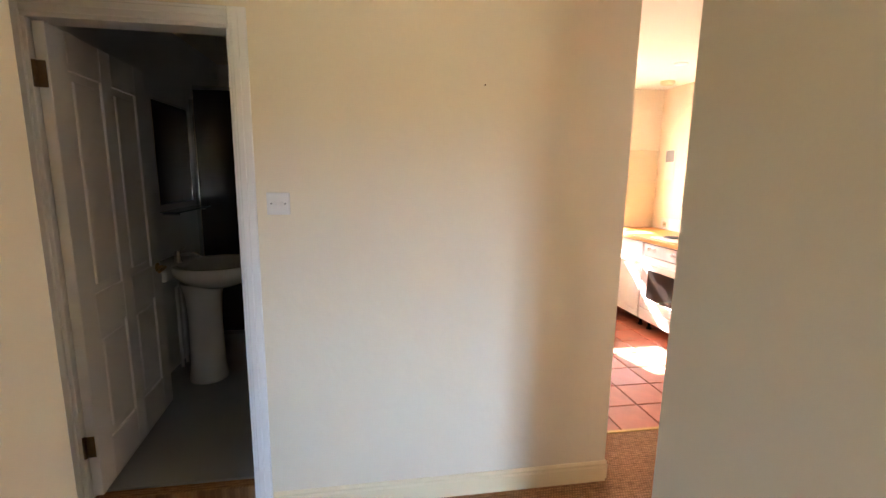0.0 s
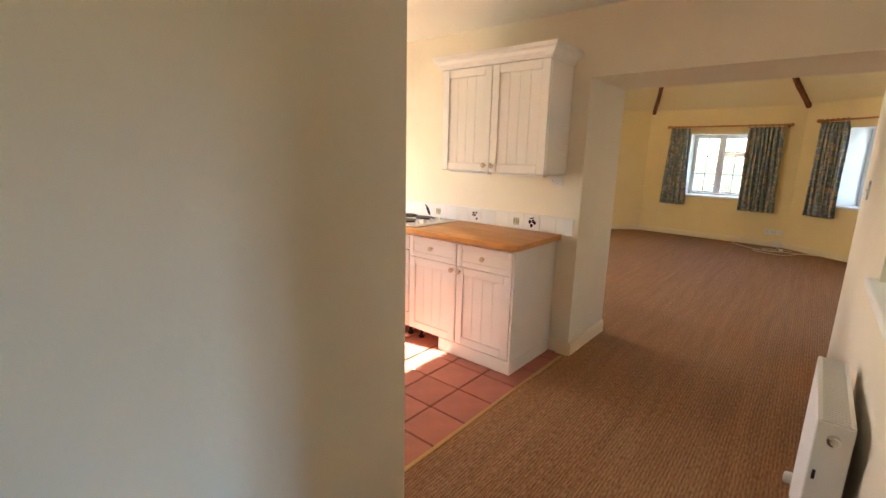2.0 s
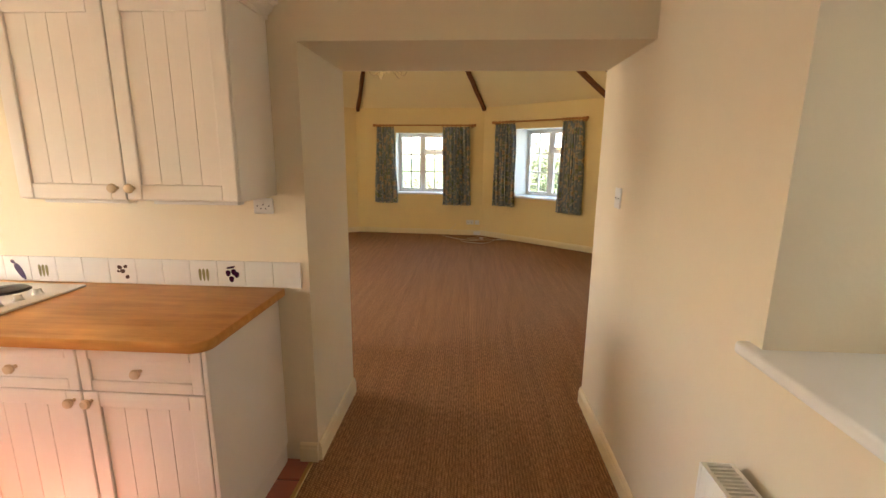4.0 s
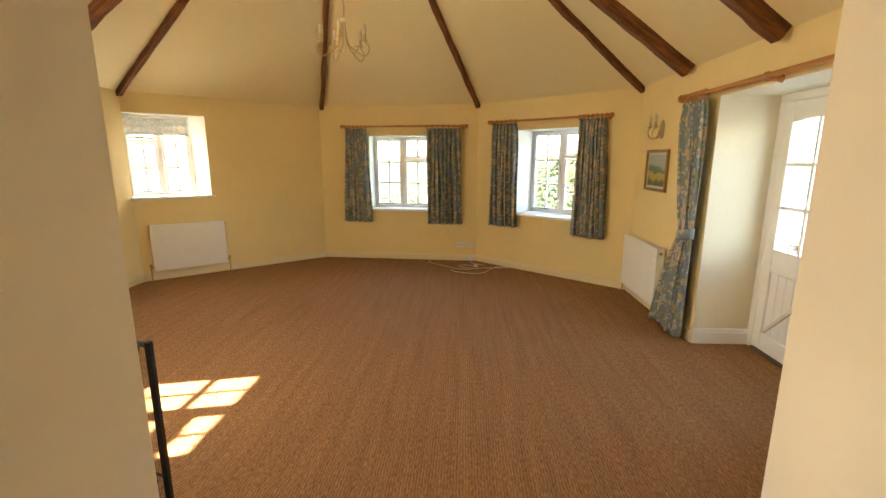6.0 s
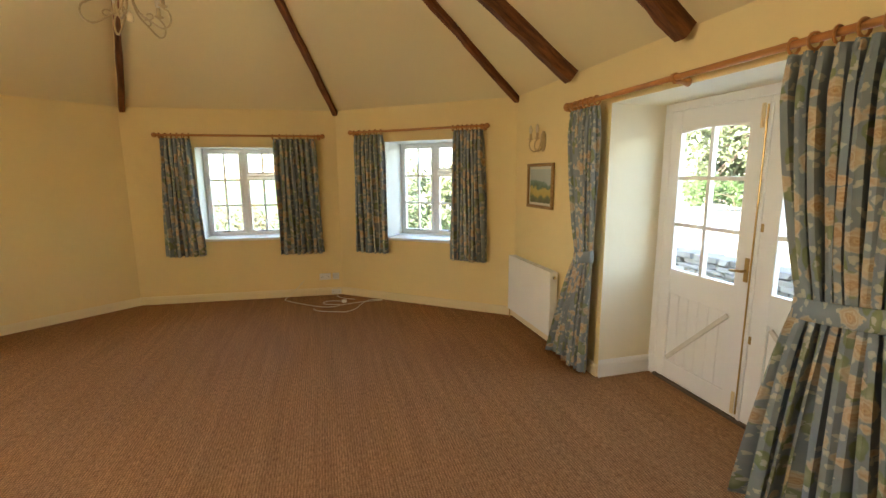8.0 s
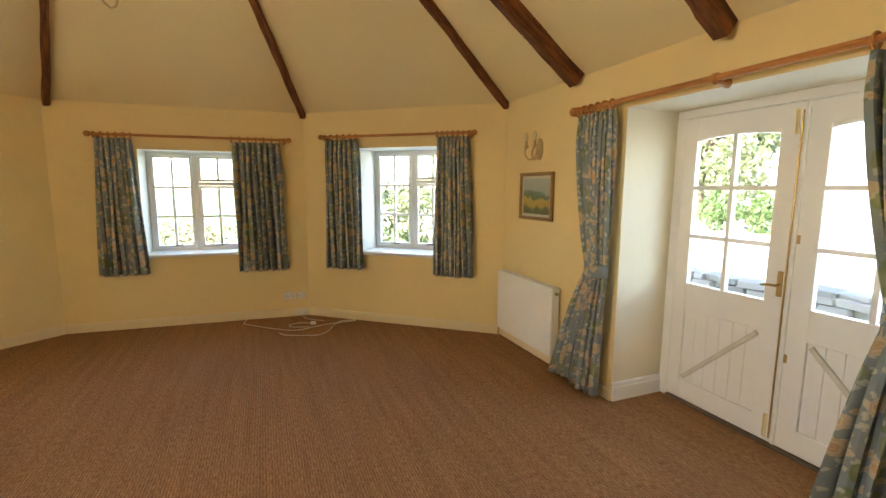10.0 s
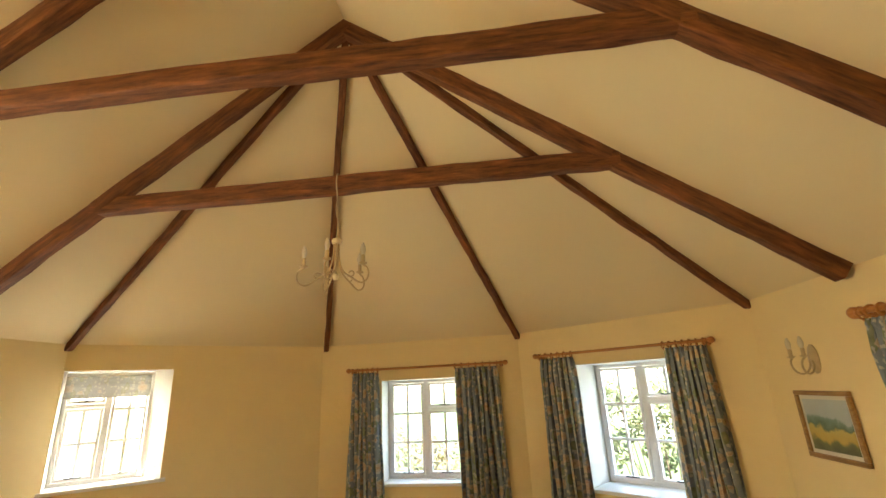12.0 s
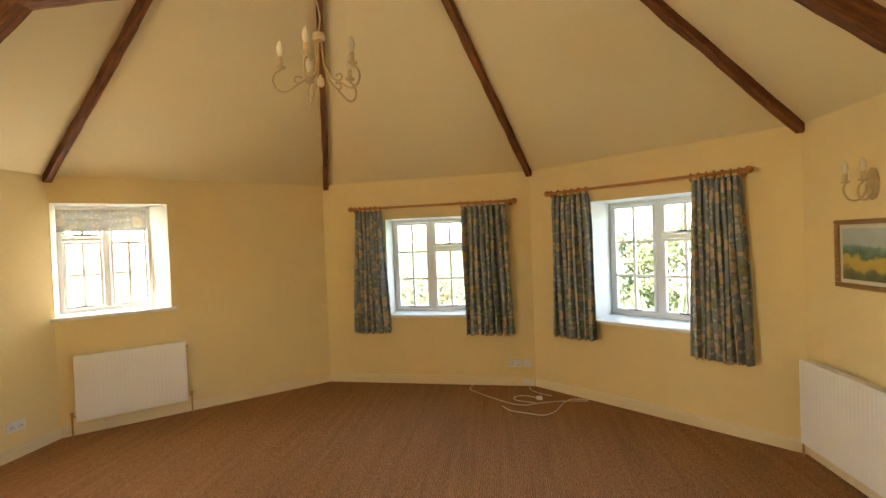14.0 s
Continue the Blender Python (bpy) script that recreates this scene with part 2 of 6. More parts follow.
def sisal_material():
    """Coarse woven sisal: fine ribs along the room, crossed by slanted stitches, with worn and darker patches."""
    m = bpy.data.materials.new("sisal_weave")
    m.use_nodes = True
    n, l = m.node_tree.nodes, m.node_tree.links
    b = n["Principled BSDF"]
    b.inputs["Roughness"].default_value = 0.85
    b.inputs["Specular IOR Level"].default_value = 0.2
    tc = n.new("ShaderNodeTexCoord")

    def waves(scale, turn, distort):
        mp, w = n.new("ShaderNodeMapping"), n.new("ShaderNodeTexWave")
        mp.inputs["Rotation"].default_value = (0, 0, radians(turn))
        l.new(tc.outputs["Object"], mp.inputs["Vector"])
        l.new(mp.outputs["Vector"], w.inputs["Vector"])
        w.inputs["Scale"].default_value, w.inputs["Distortion"].default_value = scale, distort
        w.inputs["Detail"].default_value, w.inputs["Detail Scale"].default_value = 3, 2.5
        return w.outputs["Fac"]

    ribs, stitch = waves(20, 90, 0.9), waves(26, 24, 1.5)
    mul, lo, cr = n.new("ShaderNodeMath"), n.new("ShaderNodeTexNoise"), n.new("ShaderNodeValToRGB")
    mul.operation = "MULTIPLY"
    l.new(ribs, mul.inputs[0])
    l.new(stitch, mul.inputs[1])
    cr.color_ramp.elements[0].color, cr.color_ramp.elements[1].color = (0.205, 0.098, 0.038, 1), (0.49, 0.268, 0.122, 1)
    cr.color_ramp.elements[0].position, cr.color_ramp.elements[1].position = 0.31, 0.66
    tuft, fm, blend = n.new("ShaderNodeTexNoise"), n.new("ShaderNodeMapping"), n.new("ShaderNodeMixRGB")
    fm.inputs["Scale"].default_value = (28, 130, 1)
    l.new(tc.outputs["Object"], fm.inputs["Vector"])
    l.new(fm.outputs["Vector"], tuft.inputs["Vector"])
    tuft.inputs["Scale"].default_value, tuft.inputs["Detail"].default_value = 1.0, 5
    blend.inputs["Fac"].default_value = 0.76
    l.new(mul.outputs[0], blend.inputs[1])
    l.new(tuft.outputs["Fac"], blend.inputs[2])
    l.new(blend.outputs["Color"], cr.inputs["Fac"])
    mp = n.new("ShaderNodeMapping")
    mp.inputs["Scale"].default_value = (0.6, 10.0, 1)
    l.new(tc.outputs["Object"], mp.inputs["Vector"])
    l.new(mp.outputs["Vector"], lo.inputs["Vector"])
    lo.inputs["Scale"].default_value, lo.inputs["Detail"].default_value, lo.inputs["Roughness"].default_value = 1.6, 9, 0.7
    mx, rr = n.new("ShaderNodeMixRGB"), n.new("ShaderNodeMapRange")
    rr.inputs["From Min"].default_value, rr.inputs["From Max"].default_value = 0.3, 0.7
    rr.inputs["To Min"].default_value, rr.inputs["To Max"].default_value = 0.78, 1.15
    l.new(lo.outputs["Fac"], rr.inputs["Value"])
    mx.blend_type, mx.inputs["Fac"].default_value = "MULTIPLY", 1.0
    l.new(cr.outputs["Color"], mx.inputs[1])
    l.new(rr.outputs["Result"], mx.inputs[2])
    l.new(mx.outputs["Color"], b.inputs["Base Color"])
    bp = n.new("ShaderNodeBump")
    l.new(blend.outputs["Color"], bp.inputs["Height"])
    bp.inputs["Strength"].default_value, bp.inputs["Distance"].default_value = 0.7, 0.006
    l.new(bp.outputs["Normal"], b.inputs["Normal"])
    return m


# ---- mesh helpers ----
def box(bm, lo, hi, bevel=0.0, segs=1, m=None):
    """A box from lo to hi, its edges rounded by bevel."""
    size, mid = [h - l for l, h in zip(lo, hi)], [(l + h) / 2 for l, h in zip(lo, hi)]
    made = bmesh.ops.create_cube(bm, size=1.0, matrix=Matrix.Translation(mid) @ Matrix.Diagonal((*size, 1)))
    verts = made["verts"]
    if bevel:
        edges = list({e for v in verts for e in v.link_edges})
        out = bmesh.ops.bevel(bm, geom=edges, offset=bevel, segments=segs, affect="EDGES", profile=0.5)
        verts = list({v for f in out["faces"] for v in f.verts} | {v for v in verts if v.is_valid})
    if m is not None:
        bmesh.ops.transform(bm, matrix=m, verts=verts)
    return bm


def lathe(bm, profile, m=None, steps=20):
    """A turned shape about z from (radius, height) pairs."""
    rings = []
    for r, z in profile:
        rings.append([bm.verts.new((r * math.cos(2 * math.pi * k / steps), r * math.sin(2 * math.pi * k / steps), z)) for k in range(steps)])
    for a, b in zip(rings, rings[1:]):
        for k in range(steps):
            bm.faces.new((a[k], a[(k + 1) % steps], b[(k + 1) % steps], b[k]))
    bm.faces.new(rings[0][::-1])
    bm.faces.new(rings[-1])
    if m is not None:
        bmesh.ops.transform(bm, matrix=m, verts=[v for r in rings for v in r])
    return bm


def tube(bm, points, radius, steps=8, closed=False):
    """A round bar along points; radius a number or one for each point."""
    pts = [Vector(p) for p in points]
    n, rings, side = len(pts), [], None
    for i, p in enumerate(pts):
        a, b = pts[i - 1] if (i or closed) else p, pts[(i + 1) % n] if (i < n - 1 or closed) else p
        d = (b - a).normalized()
        if side is None:
            side = d.orthogonal().normalized()
        side = (side - d * side.dot(d)).normalized()
        up = d.cross(side)
        r = radius[i] if isinstance(radius, (list, tuple)) else radius
        rings.append([bm.verts.new(p + r * (math.cos(2 * math.pi * k / steps) * side + math.sin(2 * math.pi * k / steps) * up)) for k in range(steps)])
    for i in range(n if closed else n - 1):
        a, b = rings[i], rings[(i + 1) % n]
        for k in range(steps):
            bm.faces.new((a[k], a[(k + 1) % steps], b[(k + 1) % steps], b[k]))
    if not closed:
        bm.faces.new(rings[0][::-1])
        bm.faces.new(rings[-1])
    return bm


def mesh(name, bm, material, smooth=False):
    bmesh.ops.recalc_face_normals(bm, faces=bm.faces)
    data = bpy.data.meshes.new(name)
    bm.to_mesh(data)
    bm.free()
    data.materials.append(material)
    if smooth:
        data.shade_smooth()
        data.set_sharp_from_angle(angle=radians(40))
    return data


def part(name, bm, material, parent, label="", smooth=False):
    ob = new(name, mesh(name, bm, material, smooth))
    ob.parent = parent
    return tagged(ob, label)


def thing(name, m, label, category, group="", kind=""):
    ob = new(name)
    ob.matrix_world = m
    ob.empty_display_size = 0.1
    return tagged(ob, label, category, group, kind)


def structure(name, bm, material, label, category, smooth=False):
    return tagged(new(name, mesh(name, bm, material, smooth)), label, category, kind="structure")


# ---- the plan ----
EAVES, LOW = 2.41, 2.40
ROOM = [(4.24, 5.40), (8.77, 5.40), (10.42, 3.46), (10.25, 0.98), (8.74, -0.865), (4.24, -0.865)]
ROOM_Y = (5.40 - 0.865) / 2


def wall(name, p, q, thick, top, openings, label, material=None, foot=0.0, ends=(0.0, 0.0), reveal=None, far=False, splay=None):
    """A wall whose room side runs from p to q, with the wall's thickness to the left of that way, and openings (from, to, low, high) through it. ends: how much longer the far side is at either end; splay: by how much an opening's edge moves on the far side."""
    p, q = Vector((*p, 0)), Vector((*q, 0))
    u = (q - p).normalized()
    out = Vector((-u.y, u.x, 0)) * thick
    length = (q - p).length
    ss = sorted({0.0, length, *[v for o in openings for v in o[:2]]})
    zs = sorted({foot, top, *[v for o in openings for v in o[2:]]})
    solid = {}
    for i in range(len(ss) - 1):
        for k in range(len(zs) - 1):
            s, z = (ss[i] + ss[i + 1]) / 2, (zs[k] + zs[k + 1]) / 2
            solid[i, k] = not any(a < s < b and c < z < d for a, b, c, d in openings)
    bm, cache = bmesh.new(), {}

    def vert(i, k, far):
        if (i, k, far) not in cache:
            s = ss[i]
            if far:
                s += -ends[0] if i == 0 else ends[1] if i == len(ss) - 1 else (splay or {}).get(s, 0)
            cache[i, k, far] = bm.verts.new(p + u * s + Vector((0, 0, zs[k])) + (out if far else Vector()))
        return cache[i, k, far]

    for (i, k), on in solid.items():
        if not on:
            continue
        bm.faces.new([vert(i + a, k + b, 0) for a, b in ((0, 0), (1, 0), (1, 1), (0, 1))])
        bm.faces.new([vert(i + a, k + b, 1) for a, b in ((0, 0), (0, 1), (1, 1), (1, 0))]).material_index = int(far)
        for di, dk, e in ((-1, 0, ((0, 0), (0, 1))), (1, 0, ((1, 0), (1, 1))), (0, -1, ((0, 0), (1, 0))), (0, 1, ((0, 1), (1, 1)))):
            if not solid.get((i + di, k + dk)):
                (a, b), (c, d) = e
                side = bm.faces.new((vert(i + a, k + b, 0), vert(i + c, k + d, 0), vert(i + c, k + d, 1), vert(i + a, k + b, 1)))
                side.material_index = 1 if reveal and (i + di, k + dk) in solid else 0
    ob = structure(name, bm, material or PLASTER, label, "wall")
    if reveal:
        ob.data.materials.append(reveal)
    return ob


def skirting(name, runs, high=0.1, thick=0.018, paint=None):
    """A painted board along the foot of walls: runs (from, to), with the room to the right of the way."""
    bm = bmesh.new()
    for p, q in runs:
        p, q = Vector((*p, 0)), Vector((*q, 0))
        u = (q - p).normalized()
        n = Vector((u.y, -u.x, 0))
        shape = [(0.001, 0), (thick, 0), (thick, high * 0.72), (thick * 0.75, high * 0.8), (thick * 0.75, high * 0.9), (thick * 0.35, high), (0.001, high)]
        a = [bm.verts.new(p + n * x + Vector((0, 0, z))) for x, z in shape]
        b = [bm.verts.new(q + n * x + Vector((0, 0, z))) for x, z in shape]
        for k in range(len(shape)):
            j = (k + 1) % len(shape)
            bm.faces.new((a[k], a[j], b[j], b[k]))
        bm.faces.new(a[::-1])
        bm.faces.new(b)
    return structure(name, bm, paint or SKIRT, "cream painted moulded skirting board along the foot of the wall", "skirting")


SKIRT = mat("cream_gloss", (0.81, 0.69, 0.45), 0.4, var=0.04, scale=5, bump=0.06, bump_scale=30)
# openings along each wall of the round-ended room, from its first corner
WIN_N = (0.40, 1.44, 1.27, 2.385)
WIN_C = (0.006, 0.918, 1.10, 2.16)
WIN_A = (0.79, 1.76, 0.81, 1.95)
WIN_B = (0.72, 1.72, 0.82, 2.00)
DOOR = (1.63, 3.29, 0.0, 2.10)
T = 0.52


def mitre(i):
    """How much longer the far side of the wall from corner i to the next is at either end."""
    out = []
    for a, b, c in ((i - 1, i, i + 1), (i, i + 1, i + 2)):
        a, b, c = (Vector((*ROOM[k % 6],)) for k in (a, b, c))
        turn = (b - a).angle_signed(c - b)
        out.append(abs(math.tan(turn / 2)) * T)
    return out


names = [("wall_north", [WIN_N]), ("wall_northeast", [WIN_C]), ("wall_east", [WIN_A]), ("wall_southeast", [WIN_B]), ("wall_south", [DOOR])]
for i, (nm, ops) in enumerate(names):
    e = mitre(i)
    e = (0.67 if i == 0 else e[0], 0.67 if i == 4 else e[1])
    wall(nm, ROOM[i], ROOM[i + 1], T, EAVES, ops, "thick uneven magnolia plastered wall of the round-ended room", ends=e, reveal=SPLAY if nm == "wall_south" else REVEAL, splay={WIN_C[1]: -0.29} if nm == "wall_northeast" else None)
# the west wall stands between kitchen and room; its opening leads through
wall("wall_west", (4.24, -0.865), (4.24, 5.40), 0.67, 4.9, [(0.865 + 0.47, 0.865 + 1.93, 0.0, 1.975)], "thick magnolia plastered wall pierced by a low wide opening", reveal=HALL, far=True)

# ceiling of the room: a ridge along x that ends in a hip of three facets
APEX = Vector((7.62, ROOM_Y, 4.72))
bm = bmesh.new()
ev = [bm.verts.new((x, y, EAVES)) for x, y in ROOM]
ap, rw = bm.verts.new(APEX), bm.verts.new((4.24, ROOM_Y, APEX.z))
for f in ((ev[0], ev[1], ap, rw), (ev[1], ev[2], ap), (ev[2], ev[3], ap), (ev[3], ev[4], ap), (ev[4], ev[5], rw, ap)):
    bm.faces.new(f)
up = bmesh.ops.extrude_face_region(bm, geom=list(bm.faces))
bmesh.ops.translate(bm, vec=(0, 0, 0.15), verts=[g for g in up["geom"] if isinstance(g, bmesh.types.BMVert)])
structure("ceiling", bm, CEILING, "sloping cream plaster ceiling running up to a ridge and hip", "ceiling")
# unseen slab over the wall heads, added to keep daylight out
bm = bmesh.new()
centre = Vector((7.2, ROOM_Y, 0))
ring = [Vector((x, y, EAVES)) for x, y in ROOM]
outer = []
for i in range(6):
    a, b, c = (Vector(ROOM[k % 6]) for k in (i - 1, i, i + 1))
    d1, d2 = (b - a).normalized(), (c - b).normalized()
    n = (Vector((-d1.y, d1.x)) + Vector((-d2.y, d2.x))).normalized()
    k = (T + 0.01) / max(0.4, n.dot(Vector((-d1.y, d1.x))))
    outer.append(Vector((b.x + n.x * k, b.y + n.y * k, EAVES)))
va, vb = [bm.verts.new(v + Vector((0, 0, 0.004))) for v in ring], [bm.verts.new(v + Vector((0, 0, 0.004))) for v in outer]
vc, vd = [bm.verts.new(v + Vector((0, 0, 0.16))) for v in ring], [bm.verts.new(v + Vector((0, 0, 0.16))) for v in outer]
for i in range(6):
    j = (i + 1) % 6
    if i == 5:
        continue
    bm.faces.new((va[i], va[j], vb[j], vb[i]))
    bm.faces.new((vc[i], vd[i], vd[j], vc[j]))
    bm.faces.new((vb[i], vb[j], vd[j], vd[i]))
structure("wall_head_slab", bm, CEILING, "unseen slab over the wall heads, added to keep daylight out", "roof")

# ---- hall, kitchen, passage and bathroom ----
KX, KN, BW, SW, PE = 3.57, 4.37, 1.60, 0.47, 0.918
TILE_Y = 1.965
wall("wall_hall_south", (PE, SW), (KX, SW), -0.56, LOW, [(2.12 - PE, 2.70 - PE, 1.05, 2.25)], "magnolia plastered hall wall with a deep window recess", HALL)
wall("wall_passage_east", (PE, -3.2), (PE, SW - 0.56), -0.3, LOW, [], "magnolia plastered passage wall", HALL)
wall("wall_passage_west", (-0.05, SW), (-0.05, -3.2), -0.2, LOW, [], "magnolia plastered passage wall", HALL)
# unseen end wall; its low opening is sized to grade light on the hall wall
wall("unseen_passage_end", (-0.25, -3.2), (1.2, -3.2), -0.3, LOW, [(0.25, 1.1, 0.25, 1.30)], "unseen plastered passage end wall, its low opening added to shape the light", HALL)
wall("wall_hall_west", (-0.95, SW - 0.2), (-0.95, BW), 0.2, LOW, [], "magnolia plastered hall end wall", HALL)
wall("wall_hall_southwest", (-0.95, SW), (-0.25, SW), -0.2, LOW, [], "magnolia plastered hall wall", HALL)
wall("wall_bathroom", (-1.15, BW), (1.51, BW), 0.10, LOW, [(1.15 - 0.77, 1.15 - 0.09, 0.0, 2.0)], "magnolia plastered partition with the bathroom doorway", HALL)
wall("wall_kitchen_west", (1.51, BW + 0.10), (1.51, KN), 0.1, LOW, [], "magnolia plastered kitchen partition", HALL)
wall("wall_kitchen_north", (1.41, KN), (KX, KN), 0.60, LOW, [(0.5, 1.74, 0.92, 1.757)], "magnolia plastered kitchen wall with a wide low window", HALL)
wall("wall_bathroom_west", (-0.93, BW + 0.1), (-0.93, 4.2), 0.1, LOW, [], "white tiled bathroom wall", WHITE)
wall("wall_bathroom_north", (-1.15, 4.2), (1.41, 4.2), 0.1, LOW, [], "white tiled bathroom wall", WHITE)
bm = bmesh.new()
box(bm, (-1.6, -3.6, LOW + 0.002), (KX - 0.001, KN + 0.6, LOW + 0.2))
structure("ceiling_hall", bm, mat("ceiling_white", (0.82, 0.76, 0.64), 0.8, var=0.03, scale=2, bump=0.1, bump_scale=16), "flat off-white plaster ceiling over hall and kitchen", "ceiling")

# floors
bm = bmesh.new()
vs = [bm.verts.new((x, y, 0)) for x, y in [(4.24, 5.40), (8.77, 5.40), (10.42, 3.46), (10.25, 0.98), (8.74, -0.865), (7.11, -0.865), (7.11, -1.335), (5.45, -1.335), (5.45, -0.865), (4.24, -0.865), (4.24, 0.47), (PE, 0.46), (PE, -3.2), (-0.05, -3.2), (-0.05, 0.46), (-0.95, 0.46), (-0.95, 1.6), (-0.77, 1.6), (-0.77, 1.68), (-0.09, 1.68), (-0.09, 1.6), (1.51, 1.6), (1.51, TILE_Y), (3.57, TILE_Y), (3.57, 1.93), (4.24, 1.93)]]
bm.faces.new(vs)
bmesh.ops.triangulate(bm, faces=bm.faces)
SISAL = sisal_material()
structure("floor_carpet", bm, SISAL, "brown woven sisal carpet laid wall to wall", "carpet")
bm = bmesh.new()
box(bm, (1.51, TILE_Y, -0.2), (KX, KN, -0.006))
floor_kitchen = structure("floor_kitchen", bm, mat("grout", (0.10, 0.06, 0.045), 0.9, var=0.2), "red terracotta tiled kitchen floor", "floor")
bm = bmesh.new()
box(bm, (-0.93, 1.66, -0.2), (1.41, 4.2, 0.14))
structure("floor_bathroom", bm, mat("lino", (0.33, 0.34, 0.35), 0.4, var=0.08, scale=4), "grey vinyl bathroom floor", "floor")
bm = bmesh.new()
box(bm, (-0.747, BW + 0.004, 0.001), (-0.113, 1.659, 0.134), 0.006, 2)
structure("step_bathroom", bm, SISAL, "low carpeted step up into the bathroom", "step")
bm = bmesh.new()
box(bm, (-300, -300, -0.5), (300, 300, -0.3))
structure("ground", bm, mat("grass", (0.07, 0.11, 0.03), 0.9, var=0.4, scale=0.6, bump=0.8, bump_scale=20), "rough sunlit grass around the house", "ground")


# ---- places on walls ----
def on_wall(p, q, s, z=0.0, off=0.0):
    """The pose of a thing on the wall from p to q, seen from the room: x to the right along it, y into the wall."""
    p, q = Vector((*p, 0)), Vector((*q, 0))
    u = (q - p).normalized()
    y = Vector((-u.y, u.x, 0))
    o = p + u * s - y * off + Vector((0, 0, z))
    return Matrix(((u.x, y.x, 0, o.x), (u.y, y.y, 0, o.y), (0, 0, 1, o.z), (0, 0, 0, 1)))


WALL_N, WALL_C, WALL_A, WALL_B, WALL_D = ((ROOM[i], ROOM[i + 1]) for i in range(5))
WALL_K = ((KX, KN), (KX, SW))
WALL_H = ((KX, SW), (0.90, SW))
WALL_BATH = ((-1.15, BW), (1.51, BW))

# ---- windows ----
def window(name, m, w, h, mirrored, label, small=True):
    """A painted casement window in its opening: one side a casement of six panes, the other a top light over four panes."""
    win = thing(name, m, label, "window", kind="structure")
    F, D = 0.036, 0.06

    def bars(x0, x1, z0, z1, y0, y1, t):
        bm = bmesh.new()
        box(bm, (x0, y0, z0), (x1, y1, z0 + t), 0.004)
        box(bm, (x0, y0, z1 - t), (x1, y1, z1), 0.004)
        box(bm, (x0, y0 + 0.001, z0 + t), (x0 + t, y1 - 0.001, z1 - t), 0.004)
        box(bm, (x1 - t, y0 + 0.001, z0 + t), (x1, y1 - 0.001, z1 - t), 0.004)
        return bm

    fr = bars(0, w, 0, h, 0, D, F)
    box(fr, (w / 2 - 0.028, 0.002, F), (w / 2 + 0.028, D - 0.002, h - F), 0.004)
    part("window_frame", fr, WHITE, win)
    left, right = (F, w / 2 - 0.028), (w / 2 + 0.028, w - F)
    if mirrored:
        left, right = right, left
    zt = F + (h - 2 * F) * 0.70
    tr = bmesh.new()
    box(tr, (right[0], 0.003, zt - 0.02), (right[1], D - 0.003, zt + 0.02), 0.004)
    part("transom", tr, WHITE, win)
    for (x0, x1), z0, z1, rows in ((left, F, h - F, 3), (right, F, zt - 0.02, 2), (right, zt + 0.02, h - F, 1)):
        g = 0.003
        sash = part("casement", bars(x0 + g, x1 - g, z0 + g, z1 - g, -0.008, 0.04, 0.028), WHITE, win)
        a, b, c, d = x0 + g + 0.028, x1 - g - 0.028, z0 + g + 0.028, z1 - g - 0.028
        if not small:
            pn = bmesh.new()
            box(pn, (a, 0.014, c), (b, 0.017, d))
            part("pane", pn, GLASS, sash).visible_shadow = False
            continue
        gl = bmesh.new()
        box(gl, ((a + b) / 2 - 0.012, 0.0, c), ((a + b) / 2 + 0.012, 0.03, d))
        for r in range(1, rows):
            z = c + (d - c) * r / rows
            box(gl, (a, 0.001, z - 0.012), (b, 0.029, z + 0.012))
        part("glazing_bar", gl, WHITE, sash)
        for r in range(rows):
            for k in range(2):
                pn = bmesh.new()
                xa, xb = (a, (a + b) / 2 - 0.012) if k == 0 else ((a + b) / 2 + 0.012, b)
                za, zb = c + (d - c) * r / rows + 0.012 * (r > 0), c + (d - c) * (r + 1) / rows - 0.012 * (r < rows - 1)
                box(pn, (xa, 0.014, za), (xb, 0.017, zb))
                pane = part("pane", pn, GLASS, sash)
                pane.visible_shadow = False
        hd = bmesh.new()
        zc = z0 + 0.02
        box(hd, ((x0 + x1) / 2 - 0.07, -0.02, zc), ((x0 + x1) / 2 + 0.07, -0.008, zc + 0.012), 0.003)
        part("casement_stay", hd, DARK_METAL, sash)
    return win


def sill(name, m, w, depth, label, lip=0.03):
    bm = bmesh.new()
    box(bm, (-lip, -0.028, -0.03), (w + lip, depth, 0.004), 0.006, 2)
    ob = structure(name, bm, WHITE, label, "sill", True)
    ob.matrix_world = m
    return ob


for name, wl_, op, mir in (("window_north", WALL_N, WIN_N, True), ("window_northeast", WALL_C, WIN_C, True), ("window_east", WALL_A, WIN_A, False), ("window_southeast", WALL_B, WIN_B, False)):
    window(name, on_wall(*wl_, op[0] + 0.002, op[2] + 0.006, -0.40 if name == "window_southeast" else -0.27), op[1] - op[0] - (0.152 if name == "window_northeast" else 0.004), op[3] - op[2] - 0.010, mir, "white painted timber casement window with small square panes")
    sill(name.replace("window", "sill"), on_wall(*wl_, op[0], op[2]), op[1] - op[0], 0.39 if name == "window_southeast" else 0.26, "white painted window sill board", 0.045 if name == "sill_northeast" or name == "window_northeast" else 0.0)
